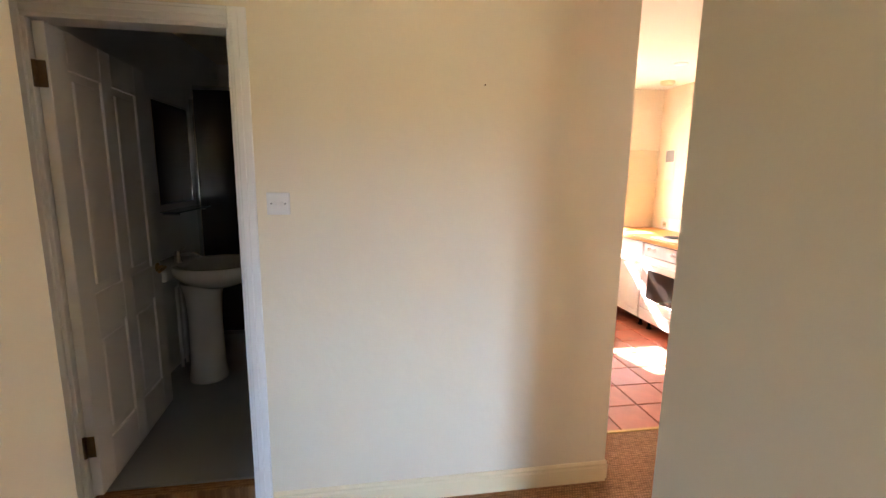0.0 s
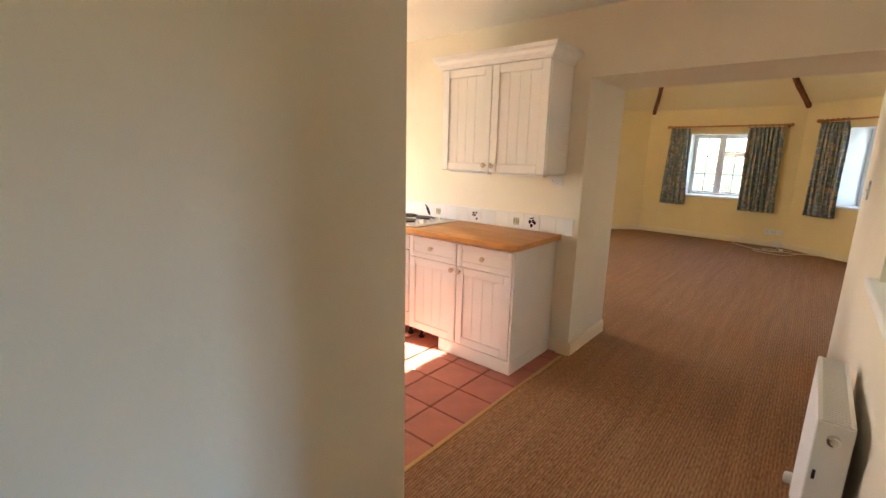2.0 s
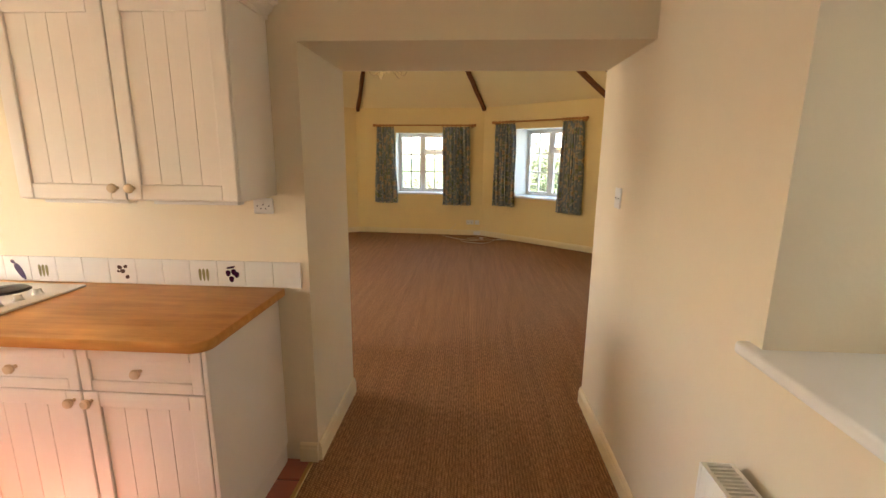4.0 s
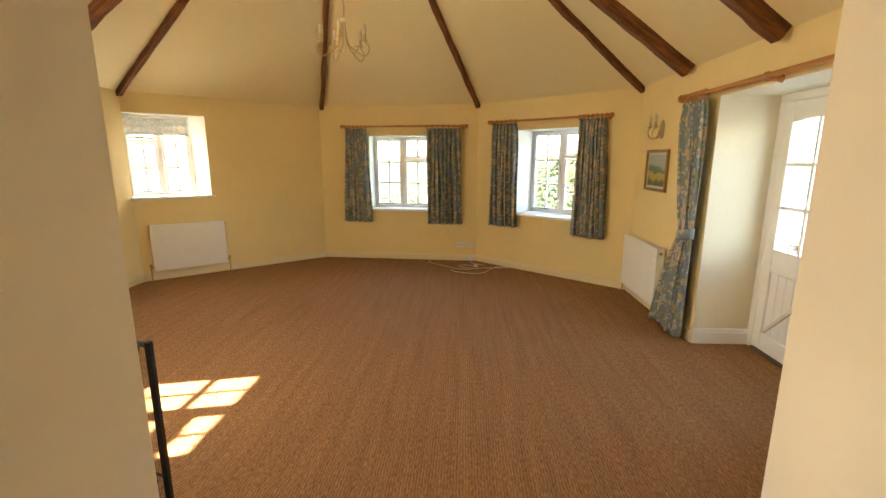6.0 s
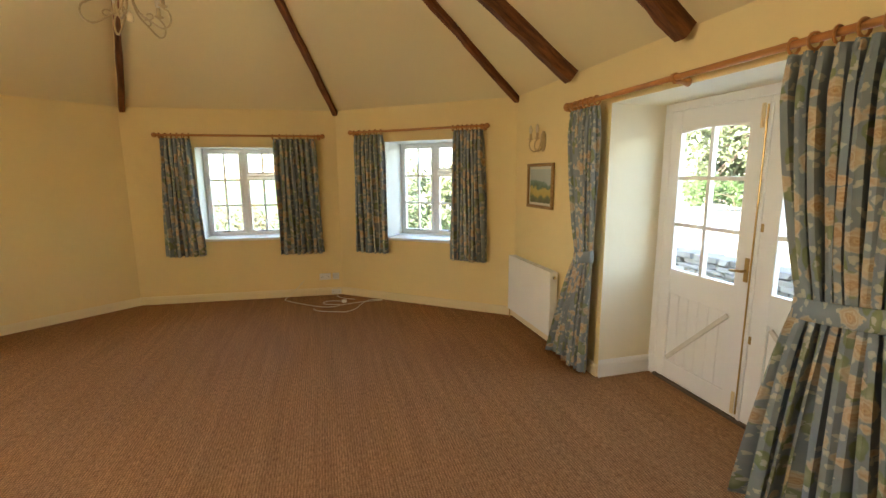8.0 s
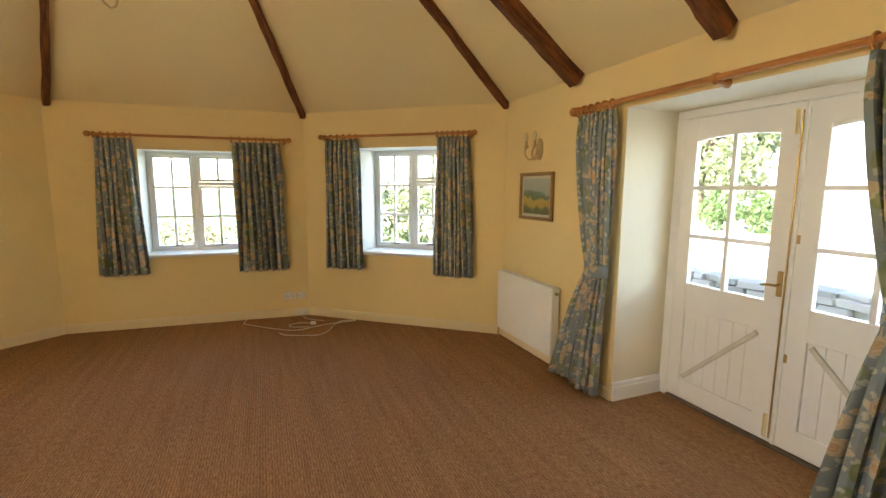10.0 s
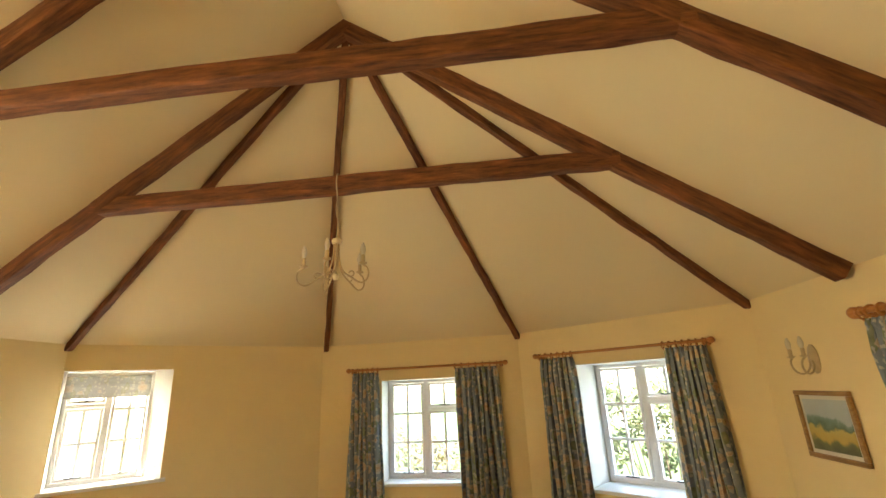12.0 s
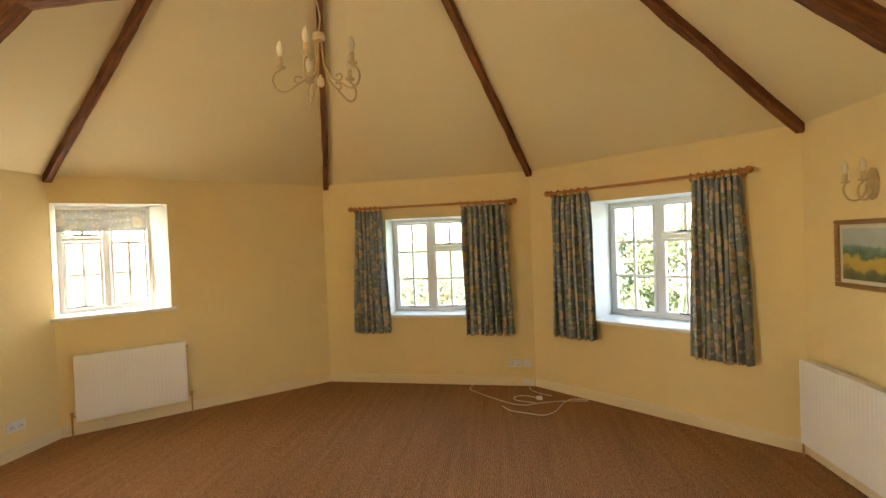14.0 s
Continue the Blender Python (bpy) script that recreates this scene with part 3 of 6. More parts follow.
# kitchen, hall recess and passage windows
window("window_kitchen", on_wall((1.41, KN), (KX, KN), 0.502, 0.926, -0.50), 1.236, 0.826, False, "white painted wide kitchen casement window", False)
window("window_recess", on_wall((KX, SW), (0.90, SW), KX - 2.70 + 0.085, 1.056, -0.49), 0.493, 1.19, False, "white painted casement window at the back of a deep recess")
# unseen window added in the passage's light opening
window("unseen_passage_window", on_wall((1.2, -3.2), (-0.25, -3.2), 0.352, 0.256, -0.2), 0.846, 1.038, False, "unseen white casement window added at the passage end to let light in")

# ---- french doors ----
DX, DY = 8.74 - 7.11, -0.465  # from the wall's first corner; depth of the recess
door = thing("door_garden", on_wall(*WALL_D, DX, 0.0, DY), "white painted glazed double garden doors, closed, in a deep recess", "door", kind="structure")
bm = bmesh.new()
box(bm, (0.001, 0, 0.0), (0.075, 0.09, 2.04), 0.005)
part("door_jamb", bm, WHITE, door)
bm = bmesh.new()
box(bm, (1.585, 0, 0.0), (1.659, 0.09, 2.04), 0.005)
part("door_jamb", bm, WHITE, door)
bm = bmesh.new()
box(bm, (0.001, 0.001, 2.04), (1.659, 0.088, 2.10), 0.005)
part("door_head", bm, WHITE, door)
bm = bmesh.new()
box(bm, (0.075, -0.015, 0.0), (1.585, 0.09, 0.022), 0.004)
part("threshold", bm, mat("old_oak_sill", (0.12, 0.08, 0.05), 0.7, var=0.3, scale=10), door)


def leaf(x0, mirrored):
    W, H = 0.752, 2.036
    lf = bmesh.new()

    def b(xa, xb, za, zb, y0=0.0, y1=0.045, bev=0.004):
        if mirrored:
            xa, xb = W - xb, W - xa
        box(lf, (x0 + xa, y0, za), (x0 + xb, y1, zb), bev)

    b(0, 0.095, 0.028, H)
    b(W - 0.125, W, 0.028, H)
    b(0.095, W - 0.095, 0.028, 0.17, 0.001, 0.044)
    b(0.095, W - 0.095, 0.70, 0.89, 0.001, 0.044)
    b(0.095, W - 0.095, 1.90, H, 0.001, 0.044)
    body = part("door_leaf", lf, WHITE, door)
    bars = bmesh.new()
    a, c, z0, z1 = x0 + (0.125 if mirrored else 0.095), x0 + W - (0.095 if mirrored else 0.125), 0.89, 1.90
    box(bars, ((a + c) / 2 - 0.013, 0.004, z0), ((a + c) / 2 + 0.013, 0.04, z1))
    for r in (1, 2):
        z = z0 + (z1 - z0) * r / 3
        box(bars, (a, 0.005, z - 0.013), (c, 0.039, z + 0.013))
    part("glazing_bar", bars, WHITE, body)
    for r in range(3):
        for k in range(2):
            pn = bmesh.new()
            xa, xb = (a, (a + c) / 2 - 0.013) if k == 0 else ((a + c) / 2 + 0.013, c)
            box(pn, (xa, 0.02, z0 + (z1 - z0) * r / 3 + 0.013 * (r > 0)), (xb, 0.024, z0 + (z1 - z0) * (r + 1) / 3 - 0.013 * (r < 2)))
            part("pane", pn, GLASS, body).visible_shadow = False
    # shaped heads of the upper panes
    hd = bmesh.new()
    for k in range(2):
        xa, xb = (a, (a + c) / 2 - 0.013) if k == 0 else ((a + c) / 2 + 0.013, c)
        rise = 0.02
        top = [hd.verts.new((xa, 0.006, z1)), hd.verts.new((xb, 0.006, z1))]
        low = []
        for j in range(9):
            f = j / 8
            arc = rise * (1 - math.sin(math.pi * (0.5 * f if (k == 0) else 0.5 * (1 - f)) ))
            low.append(hd.verts.new((xa + (xb - xa) * f, 0.006, z1 - arc)))
        hd.faces.new([top[0], *low, top[1]])
    ret = bmesh.ops.extrude_face_region(hd, geom=list(hd.faces))
    bmesh.ops.translate(hd, vec=(0, 0.03, 0), verts=[g for g in ret["geom"] if isinstance(g, bmesh.types.BMVert)])
    part("arched_head", hd, WHITE, body)
    for k in range(6):
        bd = bmesh.new()
        wb = (c - a) / 6
        box(bd, (a + k * wb + 0.0008, 0.014, 0.17), (a + (k + 1) * wb - 0.0008, 0.034, 0.70), 0.003)
        part("board", bd, WHITE, body)
    br = bmesh.new()
    p, q = Vector((a + 0.02, 0.005, 0.19)), Vector((c - 0.02, 0.005, 0.68))
    if mirrored:
        p, q = Vector((c - 0.02, 0.005, 0.19)), Vector((a + 0.02, 0.005, 0.68))
    d = q - p
    ang = math.atan2(d.z, d.x)
    box(br, (-d.length / 2, -0.009, -0.015), (d.length / 2, 0.0085, 0.015), 0.003, 1, Matrix.Translation((p + q) / 2) @ Matrix.Rotation(-ang, 4, "Y"))
    part("brace", br, BRACE_GREY, body, "diagonal brace")
    return body


la = leaf(0.0765, False)
lb = leaf(0.8315, True)
bm = bmesh.new()
box(bm, (0.775, -0.012, 0.93), (0.803, 0.0, 1.08), 0.003)
tube(bm, [(0.789, -0.01, 1.0), (0.789, -0.05, 1.0), (0.76, -0.055, 1.0), (0.715, -0.052, 0.995)], 0.008)
part("lever_handle", bm, BRASS, la, "brass lever handle")
for z0, z1 in ((0.05, 0.20), (1.86, 2.0)):
    bm = bmesh.new()
    box(bm, (0.775, -0.008, z0), (0.80, 0.0, z1), 0.003)
    tube(bm, [(0.787, -0.012, z0 + 0.01), (0.787, -0.012, z1 - 0.01)], 0.005)
    part("bolt", bm, IVORY, la, "cream painted bolt")
for z0 in (0.55, 1.25):
    bm = bmesh.new()
    box(bm, (0.845, -0.006, z0), (0.868, 0.0, z0 + 0.05), 0.002)
    part("latch_plate", bm, BRASS, lb)
bm = bmesh.new()
box(bm, (0.8285, -0.014, 0.03), (0.852, 0.0, 2.0), 0.004)
part("cover_strip", bm, WHITE, lb)
bm = bmesh.new()
tube(bm, [(0.818, -0.008, 0.06), (0.818, -0.008, 1.99)], 0.005, 8)
part("locking_rod", bm, BRASS, lb, "thin brass locking rod", True)


# ---- curtains and poles ----
def curtain_pole(m, length, rings, radius=0.016, brackets=()):
    pole = thing("curtain_pole", m, "orange stained wooden curtain pole with ball ends and rings", "curtain pole", "curtain poles")
    bm = bmesh.new()
    tube(bm, [(0.03, 0, 0), (length - 0.03, 0, 0)], radius, 14)
    part("rod", bm, POLE, pole, smooth=True)
    for x, d in ((0.03, -1), (length - 0.03, 1)):
        bm = bmesh.new()
        prof = [(0.010, -0.012), (0.022, -0.010), (0.022, -0.004), (0.015, 0.0), (0.024, 0.010), (0.032, 0.024), (0.033, 0.036), (0.027, 0.050), (0.014, 0.060), (0.003, 0.062)]
        lathe(bm, [(r * radius / 0.016, z) for r, z in prof], Matrix.Translation((x, 0, 0)) @ Matrix.Rotation(d * math.pi / 2, 4, "Y"))
        part("finial", bm, POLE, pole, smooth=True)
    for x in brackets:
        bm = bmesh.new()
        tube(bm, [(x, 0.0, -0.02), (x, 0.05, -0.02), (x, 0.095, -0.02)], [0.014, 0.012, 0.026], 12)
        tube(bm, [(x - 0.012, 0, 0), (x + 0.012, 0, 0)], radius + 0.008, 14)
        part("bracket", bm, POLE, pole, smooth=True)
    for k, x in enumerate(rings):
        bm = bmesh.new()
        R = radius + 0.015
        tilt = 0.25 * math.sin(k * 2.1)
        tube(bm, [(x + tilt * 0.02 * math.cos(a), R * math.cos(a), R * math.sin(a) - 0.008) for a in (2 * math.pi * i / 14 for i in range(14))], 0.0065, 6, True)
        tube(bm, [(x, 0, -R - 0.008), (x, 0, -R - 0.022)], 0.003, 5)
        part("ring", bm, POLE, pole, smooth=True)
    return pole


def curtain(m, height, folds, shape, label, seed, tie=None):
    """A pleated, lined curtain hanging below its pose's origin. shape(v): left and right edge at the fraction v down from the top. tie: the fraction at which a band gathers it."""
    cur = thing("curtain", m, label, "curtain", "floral curtains")
    rnd = random.Random(seed)
    ph = [rnd.uniform(-1.5, 1.5) for _ in range(folds + 2)]
    big = [rnd.uniform(0.35, 1.35) for _ in range(folds + 2)]
    nu, nv = folds * 8, 34
    bm = bmesh.new()
    uvl = bm.loops.layers.uv.new("UVMap")
    grid = []
    for j in range(nv + 1):
        v = j / nv
        x0, x1 = shape(v)
        row = []
        pinch = 1.0 if tie is None else 1.0 - 0.35 * math.exp(-((v - tie) / 0.07) ** 2)
        flare = 0.45 + 0.55 * min(1.0, v / 0.08)
        for i in range(nu + 1):
            u = i / nu
            k = u * folds
            w = ph[int(k)] * (1 - k % 1) + ph[int(k) + 1] * (k % 1)
            amp = min(0.058, 0.70 * (x1 - x0) / folds + 0.014) * flare * pinch
            amp *= big[int(k)] * (1 - k % 1) + big[int(k) + 1] * (k % 1)
            y = amp * math.cos(2 * math.pi * k + w * (0.4 + 1.4 * v)) + 0.012 * w * v
            x = x0 + (x1 - x0) * u + 0.012 * math.sin(2 * math.pi * k * 2 + w) * flare + 0.010 * w * v
            y += 0.010 * v * math.sin(5.3 * k + 3.1 * v + seed) * pinch
            x += 0.010 * math.sin(2.1 * k + 4.0 * v + 2 * seed) * min(1.0, 3 * v) * pinch
            row.append((bm.verts.new((x, y, -v * height + 0.004 * math.cos(2 * math.pi * k) * (j == nv))), u, v))
        grid.append(row)
    for j in range(nv):
        for i in range(nu):
            f = bm.faces.new([grid[j][i][0], grid[j + 1][i][0], grid[j + 1][i + 1][0], grid[j][i + 1][0]])
            for lp, (_, u, v) in zip(f.loops, (grid[j][i], grid[j + 1][i], grid[j + 1][i + 1], grid[j][i + 1])):
                lp[uvl].uv = (u * folds * 0.145 + seed * 0.37, -v * height)
    ob = part("cloth", bm, FABRIC, cur, smooth=True)
    so = ob.modifiers.new("thickness", "SOLIDIFY")
    so.thickness, so.offset = 0.004, 0.0
    # gathered heading tape: pinch pleats
    for k in range(folds):
        bm = bmesh.new()
        x0, x1 = shape(0.0)
        x = x0 + (x1 - x0) * (k + 0.5) / folds
        uvl = bm.loops.layers.uv.new("UVMap")
        tube(bm, [(x, -0.012, 0.0), (x, -0.022, -0.03), (x, -0.012, -0.075)], [0.010, 0.011, 0.004], 8)
        for f in bm.faces:
            for lp in f.loops:
                lp[uvl].uv = (lp.vert.co.x * 2 + seed, lp.vert.co.z)
        part("pinch_pleat", bm, FABRIC, cur, smooth=True)
    if tie is not None:
        bm = bmesh.new()
        uvl = bm.loops.layers.uv.new("UVMap")
        x0, x1 = shape(tie)
        xm, rx = (x0 + x1) / 2, (x1 - x0) / 2 + 0.012
        ring = []
        for k in range(24):
            a = 2 * math.pi * k / 24
            sx, sy = rx * math.cos(a), 0.055 * math.sin(a)
            sag = 0.025 * math.cos(a) * (1 if m.translation.x > 6.3 else -1)
            ring.append([bm.verts.new((xm + sx, sy, -tie * height + z + sag)) for z in (0.045, 0.0, -0.045)])
        for k in range(24):
            a, b = ring[k], ring[(k + 1) % 24]
            for r in range(2):
                f = bm.faces.new((a[r], a[r + 1], b[r + 1], b[r]))
                for lp in f.loops:
                    lp[uvl].uv = (lp.vert.co.x * 1.3 + 3.3 + seed, lp.vert.co.z)
        ob = part("tie_back", bm, FABRIC, cur, "matching floral tie-back band", smooth=True)
        so = ob.modifiers.new("thickness", "SOLIDIFY")
        so.thickness = 0.006
    return cur


def straight(a0, a1, b0, b1):
    """Edges of a curtain that hangs from a0, a1 at the head to b0, b1 at the hem."""
    return lambda v: (a0 + (b0 - a0) * v, a1 + (b1 - a1) * v)


LBL = "short lined blue-grey floral cotton curtain hanging open beside a window"
for wl_, z, x0, x1, left, right, drop, seed in (
        (WALL_A, 2.085, 0.395, 2.316, (0.05, 0.37, 0.017, 0.42), (1.324, 1.825, 1.31, 1.875), 1.455, 1),
        (WALL_B, 2.12, 0.287, 2.073, (0.05, 0.443, 0.038, 0.50), (1.386, 1.726, 1.364, 1.78), 1.475, 3)):
    L = x1 - x0
    rl = [left[0] + (left[1] - left[0]) * k / 5 for k in range(6)]
    rr = [right[0] + (right[1] - right[0]) * k / 6 for k in range(7)]
    curtain_pole(on_wall(*wl_, x0, z, 0.09), L, rl + rr, 0.014, (0.03 + 0.02, L - 0.05))
    curtain(on_wall(*wl_, x0, z - 0.035, 0.085), drop - 0.02, 7, straight(*left), LBL, seed)
    curtain(on_wall(*wl_, x0, z - 0.035, 0.085), drop, 8, straight(*right), LBL, seed + 1)

PX = 8.74 - 7.55
curtain_pole(on_wall(*WALL_D, PX, 2.13, 0.10), 2.50, [0.05 + 0.07 * k for k in range(6)] + [1.80 + 0.085 * k for k in range(7)], 0.017, (0.06, 1.14, 2.43))


def tied(a0, a1, t0, t1, b0, b1, at):
    """Edges of a curtain that is gathered at the fraction at and falls wider below."""
    def shape(v):
        if v < at:
            f = (v / at) ** 1.6
            return a0 + (t0 - a0) * f, a1 + (t1 - a1) * f
        f = ((v - at) / (1 - at)) ** 0.8
        return t0 + (b0 - t0) * f, t1 + (b1 - t1) * f
    return shape


LONG = "full-length blue-grey floral cotton curtain tied back beside garden doors"
curtain(on_wall(*WALL_D, PX, 2.085, 0.10), 2.06, 8, tied(0.07, 0.42, 0.22, 0.42, -0.16, 0.40, 0.55), LONG, 5, 0.55)
curtain(on_wall(*WALL_D, PX, 2.085, 0.10), 2.06, 10, tied(1.78, 2.38, 1.94, 2.34, 1.76, 2.50, 0.50), LONG, 6, 0.50)
for x, z in ((2.38, 1.0),):
    hook = thing("tieback_hook", on_wall(*WALL_D, PX + x, z), "small dark brass tie-back hook on the wall", "hook", "tie-back hooks")
    bm = bmesh.new()
    lathe(bm, [(0.02, -0.004), (0.02, 0.006), (0.008, 0.01), (0.008, 0.06), (0.018, 0.066), (0.02, 0.075), (0.01, 0.08)], Matrix.Rotation(math.pi / 2, 4, "X"), 12)
    part("stem", bm, HINGE, hook, smooth=True)

# roman blind in the north-east window
blind = thing("roman_blind", on_wall(*WALL_C, WIN_C[0] + 0.012, 2.115, -0.22), "pale beige floral roman blind drawn up at the window head", "blind")
bm = bmesh.new()
uvl = bm.loops.layers.uv.new("UVMap")
rows_ = []
for k in range(13):
    f = k / 12
    y = -0.010 - 0.012 * abs(math.sin(2.5 * math.pi * f)) - 0.012 * f
    rows_.append([bm.verts.new((0.715 * i / 8, y + 0.002 * math.sin(1.9 * i + k), -0.215 * f)) for i in range(9)])
for a, b in zip(rows_, rows_[1:]):
    for i in range(8):
        bm.faces.new((a[i], b[i], b[i + 1], a[i + 1]))
for f in bm.faces:
    for lp in f.loops:
        lp[uvl].uv = (lp.vert.co.x + 5.1, lp.vert.co.z * 1.2)
part("cloth", bm, PALE_COTTON, blind)
bm = bmesh.new()
box(bm, (-0.004, -0.03, 0.0), (0.735, 0.012, 0.025), 0.003)
part("headrail", bm, CABINET, blind, "cream painted headrail")

# ---- roof timbers ----


def rough_beam(p, q, wide, deep, drop, seed, uneven=0.006):
    """A hand-cut beam along the line p to q, which lies on the ceiling, hanging below it by drop. Its length is local x."""
    p, q = Vector(p), Vector(q)
    d = (q - p).normalized()
    side = Vector((0, 0, 1)).cross(d).normalized()
    up = d.cross(side)
    L = (q - p).length
    m = Matrix((( d.x, side.x, up.x, p.x), (d.y, side.y, up.y, p.y), (d.z, side.z, up.z, p.z), (0, 0, 0, 1)))
    rnd = random.Random(seed)
    bm = bmesh.new()
    n = max(6, int(L / 0.16))
    rings = []
    for i in range(n + 1):
        x = L * i / n
        sway = 0.6 * uneven * math.sin(x * 2.3 + seed)
        ring = []
        c = min(wide, deep) * 0.10
        for y, z in ((-wide / 2, -c), (-wide / 2, -deep + c), (-wide / 2 + c, -deep), (wide / 2 - c, -deep), (wide / 2, -deep + c), (wide / 2, -c), (wide / 2 - c, 0), (-wide / 2 + c, 0)):
            ring.append(bm.verts.new((x, y + sway + rnd.uniform(-uneven, uneven), z - drop + rnd.uniform(-uneven, uneven) * (z < -0.01))))
        rings.append(ring)
    for a, b in zip(rings, rings[1:]):
        for k in range(8):
            bm.faces.new((a[k], a[(k + 1) % 8], b[(k + 1) % 8], b[k]))
    bm.faces.new(rings[0][::-1])
    bm.faces.new(rings[-1])
    return bm, m


def timber(name, p, q, wide, deep, drop, seed, parent, label=""):
    bm, m = rough_beam(p, q, wide, deep, drop, seed)
    ob = part(name, bm, BEAM, parent, label, True)
    ob.matrix_local = m
    return ob


for n, x in enumerate((7.615, 6.42)):
    truss = thing("roof_truss", Matrix(), "dark stained rough timber roof truss with a collar beam", "roof truss", "roof trusses")
    for y0, k in ((-0.865, 1), (5.40, 2)):
        dy = 1 if k == 1 else -1
        top = (x, ROOM_Y, APEX.z)
        timber("rafter", (x, y0 + 0.01 * dy, EAVES + 0.007), top, 0.098, 0.117, -0.01, 10 * n + k, truss)
    timber("collar_beam", (x, 0.33, 3.326), (x, 4.21, 3.326), 0.092, 0.126 - 0.016 * n, 0.0, 10 * n + 5, truss)
for i, corner in enumerate(ROOM[1:5]):
    hip = thing("hip_rafter", Matrix(), "slim dark stained rough timber hip rafter under the sloping ceiling", "rafter", "hip rafters")
    foot = Vector((*corner, EAVES)) - Vector((0, 0.05 * (i == 1), 0))
    d = (APEX - foot).normalized()
    timber("beam", foot - d * 0.02, APEX - d * 0.05, 0.060, 0.08, -0.012, 30 + i, hip)

# ---- radiators ----
def radiator(m, w, h, depth, label, valve_left=True, trv=False, valve_right=True):
    """A pressed steel panel radiator; its back stands 3 cm off the wall."""
    rad = thing("radiator", m, label, "radiator", "radiators")
    y1, y0 = -0.03, -0.03 - depth
    bm = bmesh.new()
    n = max(4, int(w / 0.033))
    prof = []
    for k in range(n):
        a = 0.012 + (w - 0.024) * k / n
        s = (w - 0.024) / n
        prof += [(a, 0), (a + s * 0.25, 0), (a + s * 0.4, 0.0011), (a + s * 0.8, 0.0011), (a + s * 0.95, 0)]
    prof.append((w - 0.012, 0))
    za, zb = 0.03, h - 0.035
    low = [bm.verts.new((x, y0 + d, za)) for x, d in prof]
    high = [bm.verts.new((x, y0 + d, zb)) for x, d in prof]
    for k in range(len(prof) - 1):
        bm.faces.new((low[k], low[k + 1], high[k + 1], high[k]))
    bottom = [bm.verts.new((x, y0 + 0.004, 0.0)) for x, d in prof]
    top = [bm.verts.new((x, y0 + 0.003, h)) for x, d in prof]
    for k in range(len(prof) - 1):
        bm.faces.new((bottom[k], bottom[k + 1], low[k + 1], low[k]))
        bm.faces.new((high[k], high[k + 1], top[k + 1], top[k]))
    box(bm, (0.0, y0 + 0.006, 0.0), (w, y0 + 0.016, h - 0.004))
    box(bm, (0.0, y0 - 0.0005, 0.0), (0.012, y0 + 0.0055, h), 0.002)
    box(bm, (w - 0.012, y0 - 0.0005, 0.0), (w, y0 + 0.0055, h), 0.002)
    part("front_panel", bm, RADIATOR, rad)
    bm = bmesh.new()
    box(bm, (0.004, y1 - 0.012, 0.0), (w - 0.004, y1, h - 0.01), 0.003)
    part("back_panel", bm, RADIATOR, rad)
    for x in (-0.003, w - 0.002):
        bm = bmesh.new()
        box(bm, (x, y0 + 0.001, 0.01), (x + 0.005, y1 - 0.001, h + 0.002), 0.002)
        part("side_cover", bm, RADIATOR, rad)
    bm = bmesh.new()
    box(bm, (0.003, y0 + 0.001, h - 0.002), (w - 0.003, y0 + 0.012, h + 0.004))
    box(bm, (0.003, y1 - 0.012, h - 0.002), (w - 0.003, y1 - 0.001, h + 0.004))
    k = 0
    x = 0.008
    while x < w - 0.012:
        box(bm, (x, y0 + 0.012, h - 0.004), (x + 0.0055, y1 - 0.012, h + 0.003))
        x += 0.0135
    part("top_grille", bm, RADIATOR, rad)
    for on, x, d in ((valve_left, 0.0, -1), (valve_right, w, 1)):
        if not on:
            continue
        bm = bmesh.new()
        yv = (y0 + y1) / 2
        tube(bm, [(x, yv, 0.045), (x + d * 0.035, yv, 0.045)], 0.008, 10)
        lathe(bm, [(0.010, 0.0), (0.010, 0.02), (0.014, 0.024), (0.016, 0.052), (0.012, 0.058)], Matrix.Translation((x + d * 0.035, yv, 0.03)), 14)
        tube(bm, [(x + d * 0.035, yv, 0.04), (x + d * 0.035, yv, -m.translation.z + 0.002)], 0.0075, 8)
        part("valve", bm, BRASS, rad, "small brass radiator valve and pipe", True)
    bm = bmesh.new()
    lathe(bm, [(0.016, 0), (0.016, 0.012), (0.009, 0.014), (0.008, 0.018)], Matrix.Translation((w + 0.003, (y0 + y1) / 2, h - 0.045)) @ Matrix.Rotation(math.pi / 2, 4, "Y"), 12)
    part("bleed_plug", bm, CHROME, rad, smooth=True)
    if trv:
        bm = bmesh.new()
        lathe(bm, [(0.012, 0.0), (0.022, 0.010), (0.024, 0.022), (0.023, 0.052), (0.018, 0.060), (0.006, 0.062)], Matrix.Translation((-0.035, (y0 + y1) / 2 - 0.008, 0.05)) @ Matrix.Rotation(math.pi / 2, 4, "X"), 18)
        part("thermostat_head", bm, PLASTIC, rad, "round white thermostat knob", True)
        # dark strips laid on the cover stand for the shade inside two slots
        for z in (0.25, 0.42):
            bm = bmesh.new()
            box(bm, (w + 0.0025, y0 + 0.012, z), (w + 0.0042, y0 + 0.020, z + 0.03))
            part("vent_slot_shade", bm, DARK_METAL, rad)
    return rad


radiator(on_wall(*WALL_C, 0.13, 0.14), 0.89, 0.60, 0.07, "white pressed steel panel radiator under a window")
radiator(on_wall(*WALL_D, 8.74 - 8.66, 0.12), 0.93, 0.60, 0.075, "white pressed steel panel radiator below a small painting")
radiator(on_wall(*WALL_H, KX - 2.69, 0.14), 0.55, 0.60, 0.085, "narrow cream pressed steel double radiator under a recess", True, True, False)

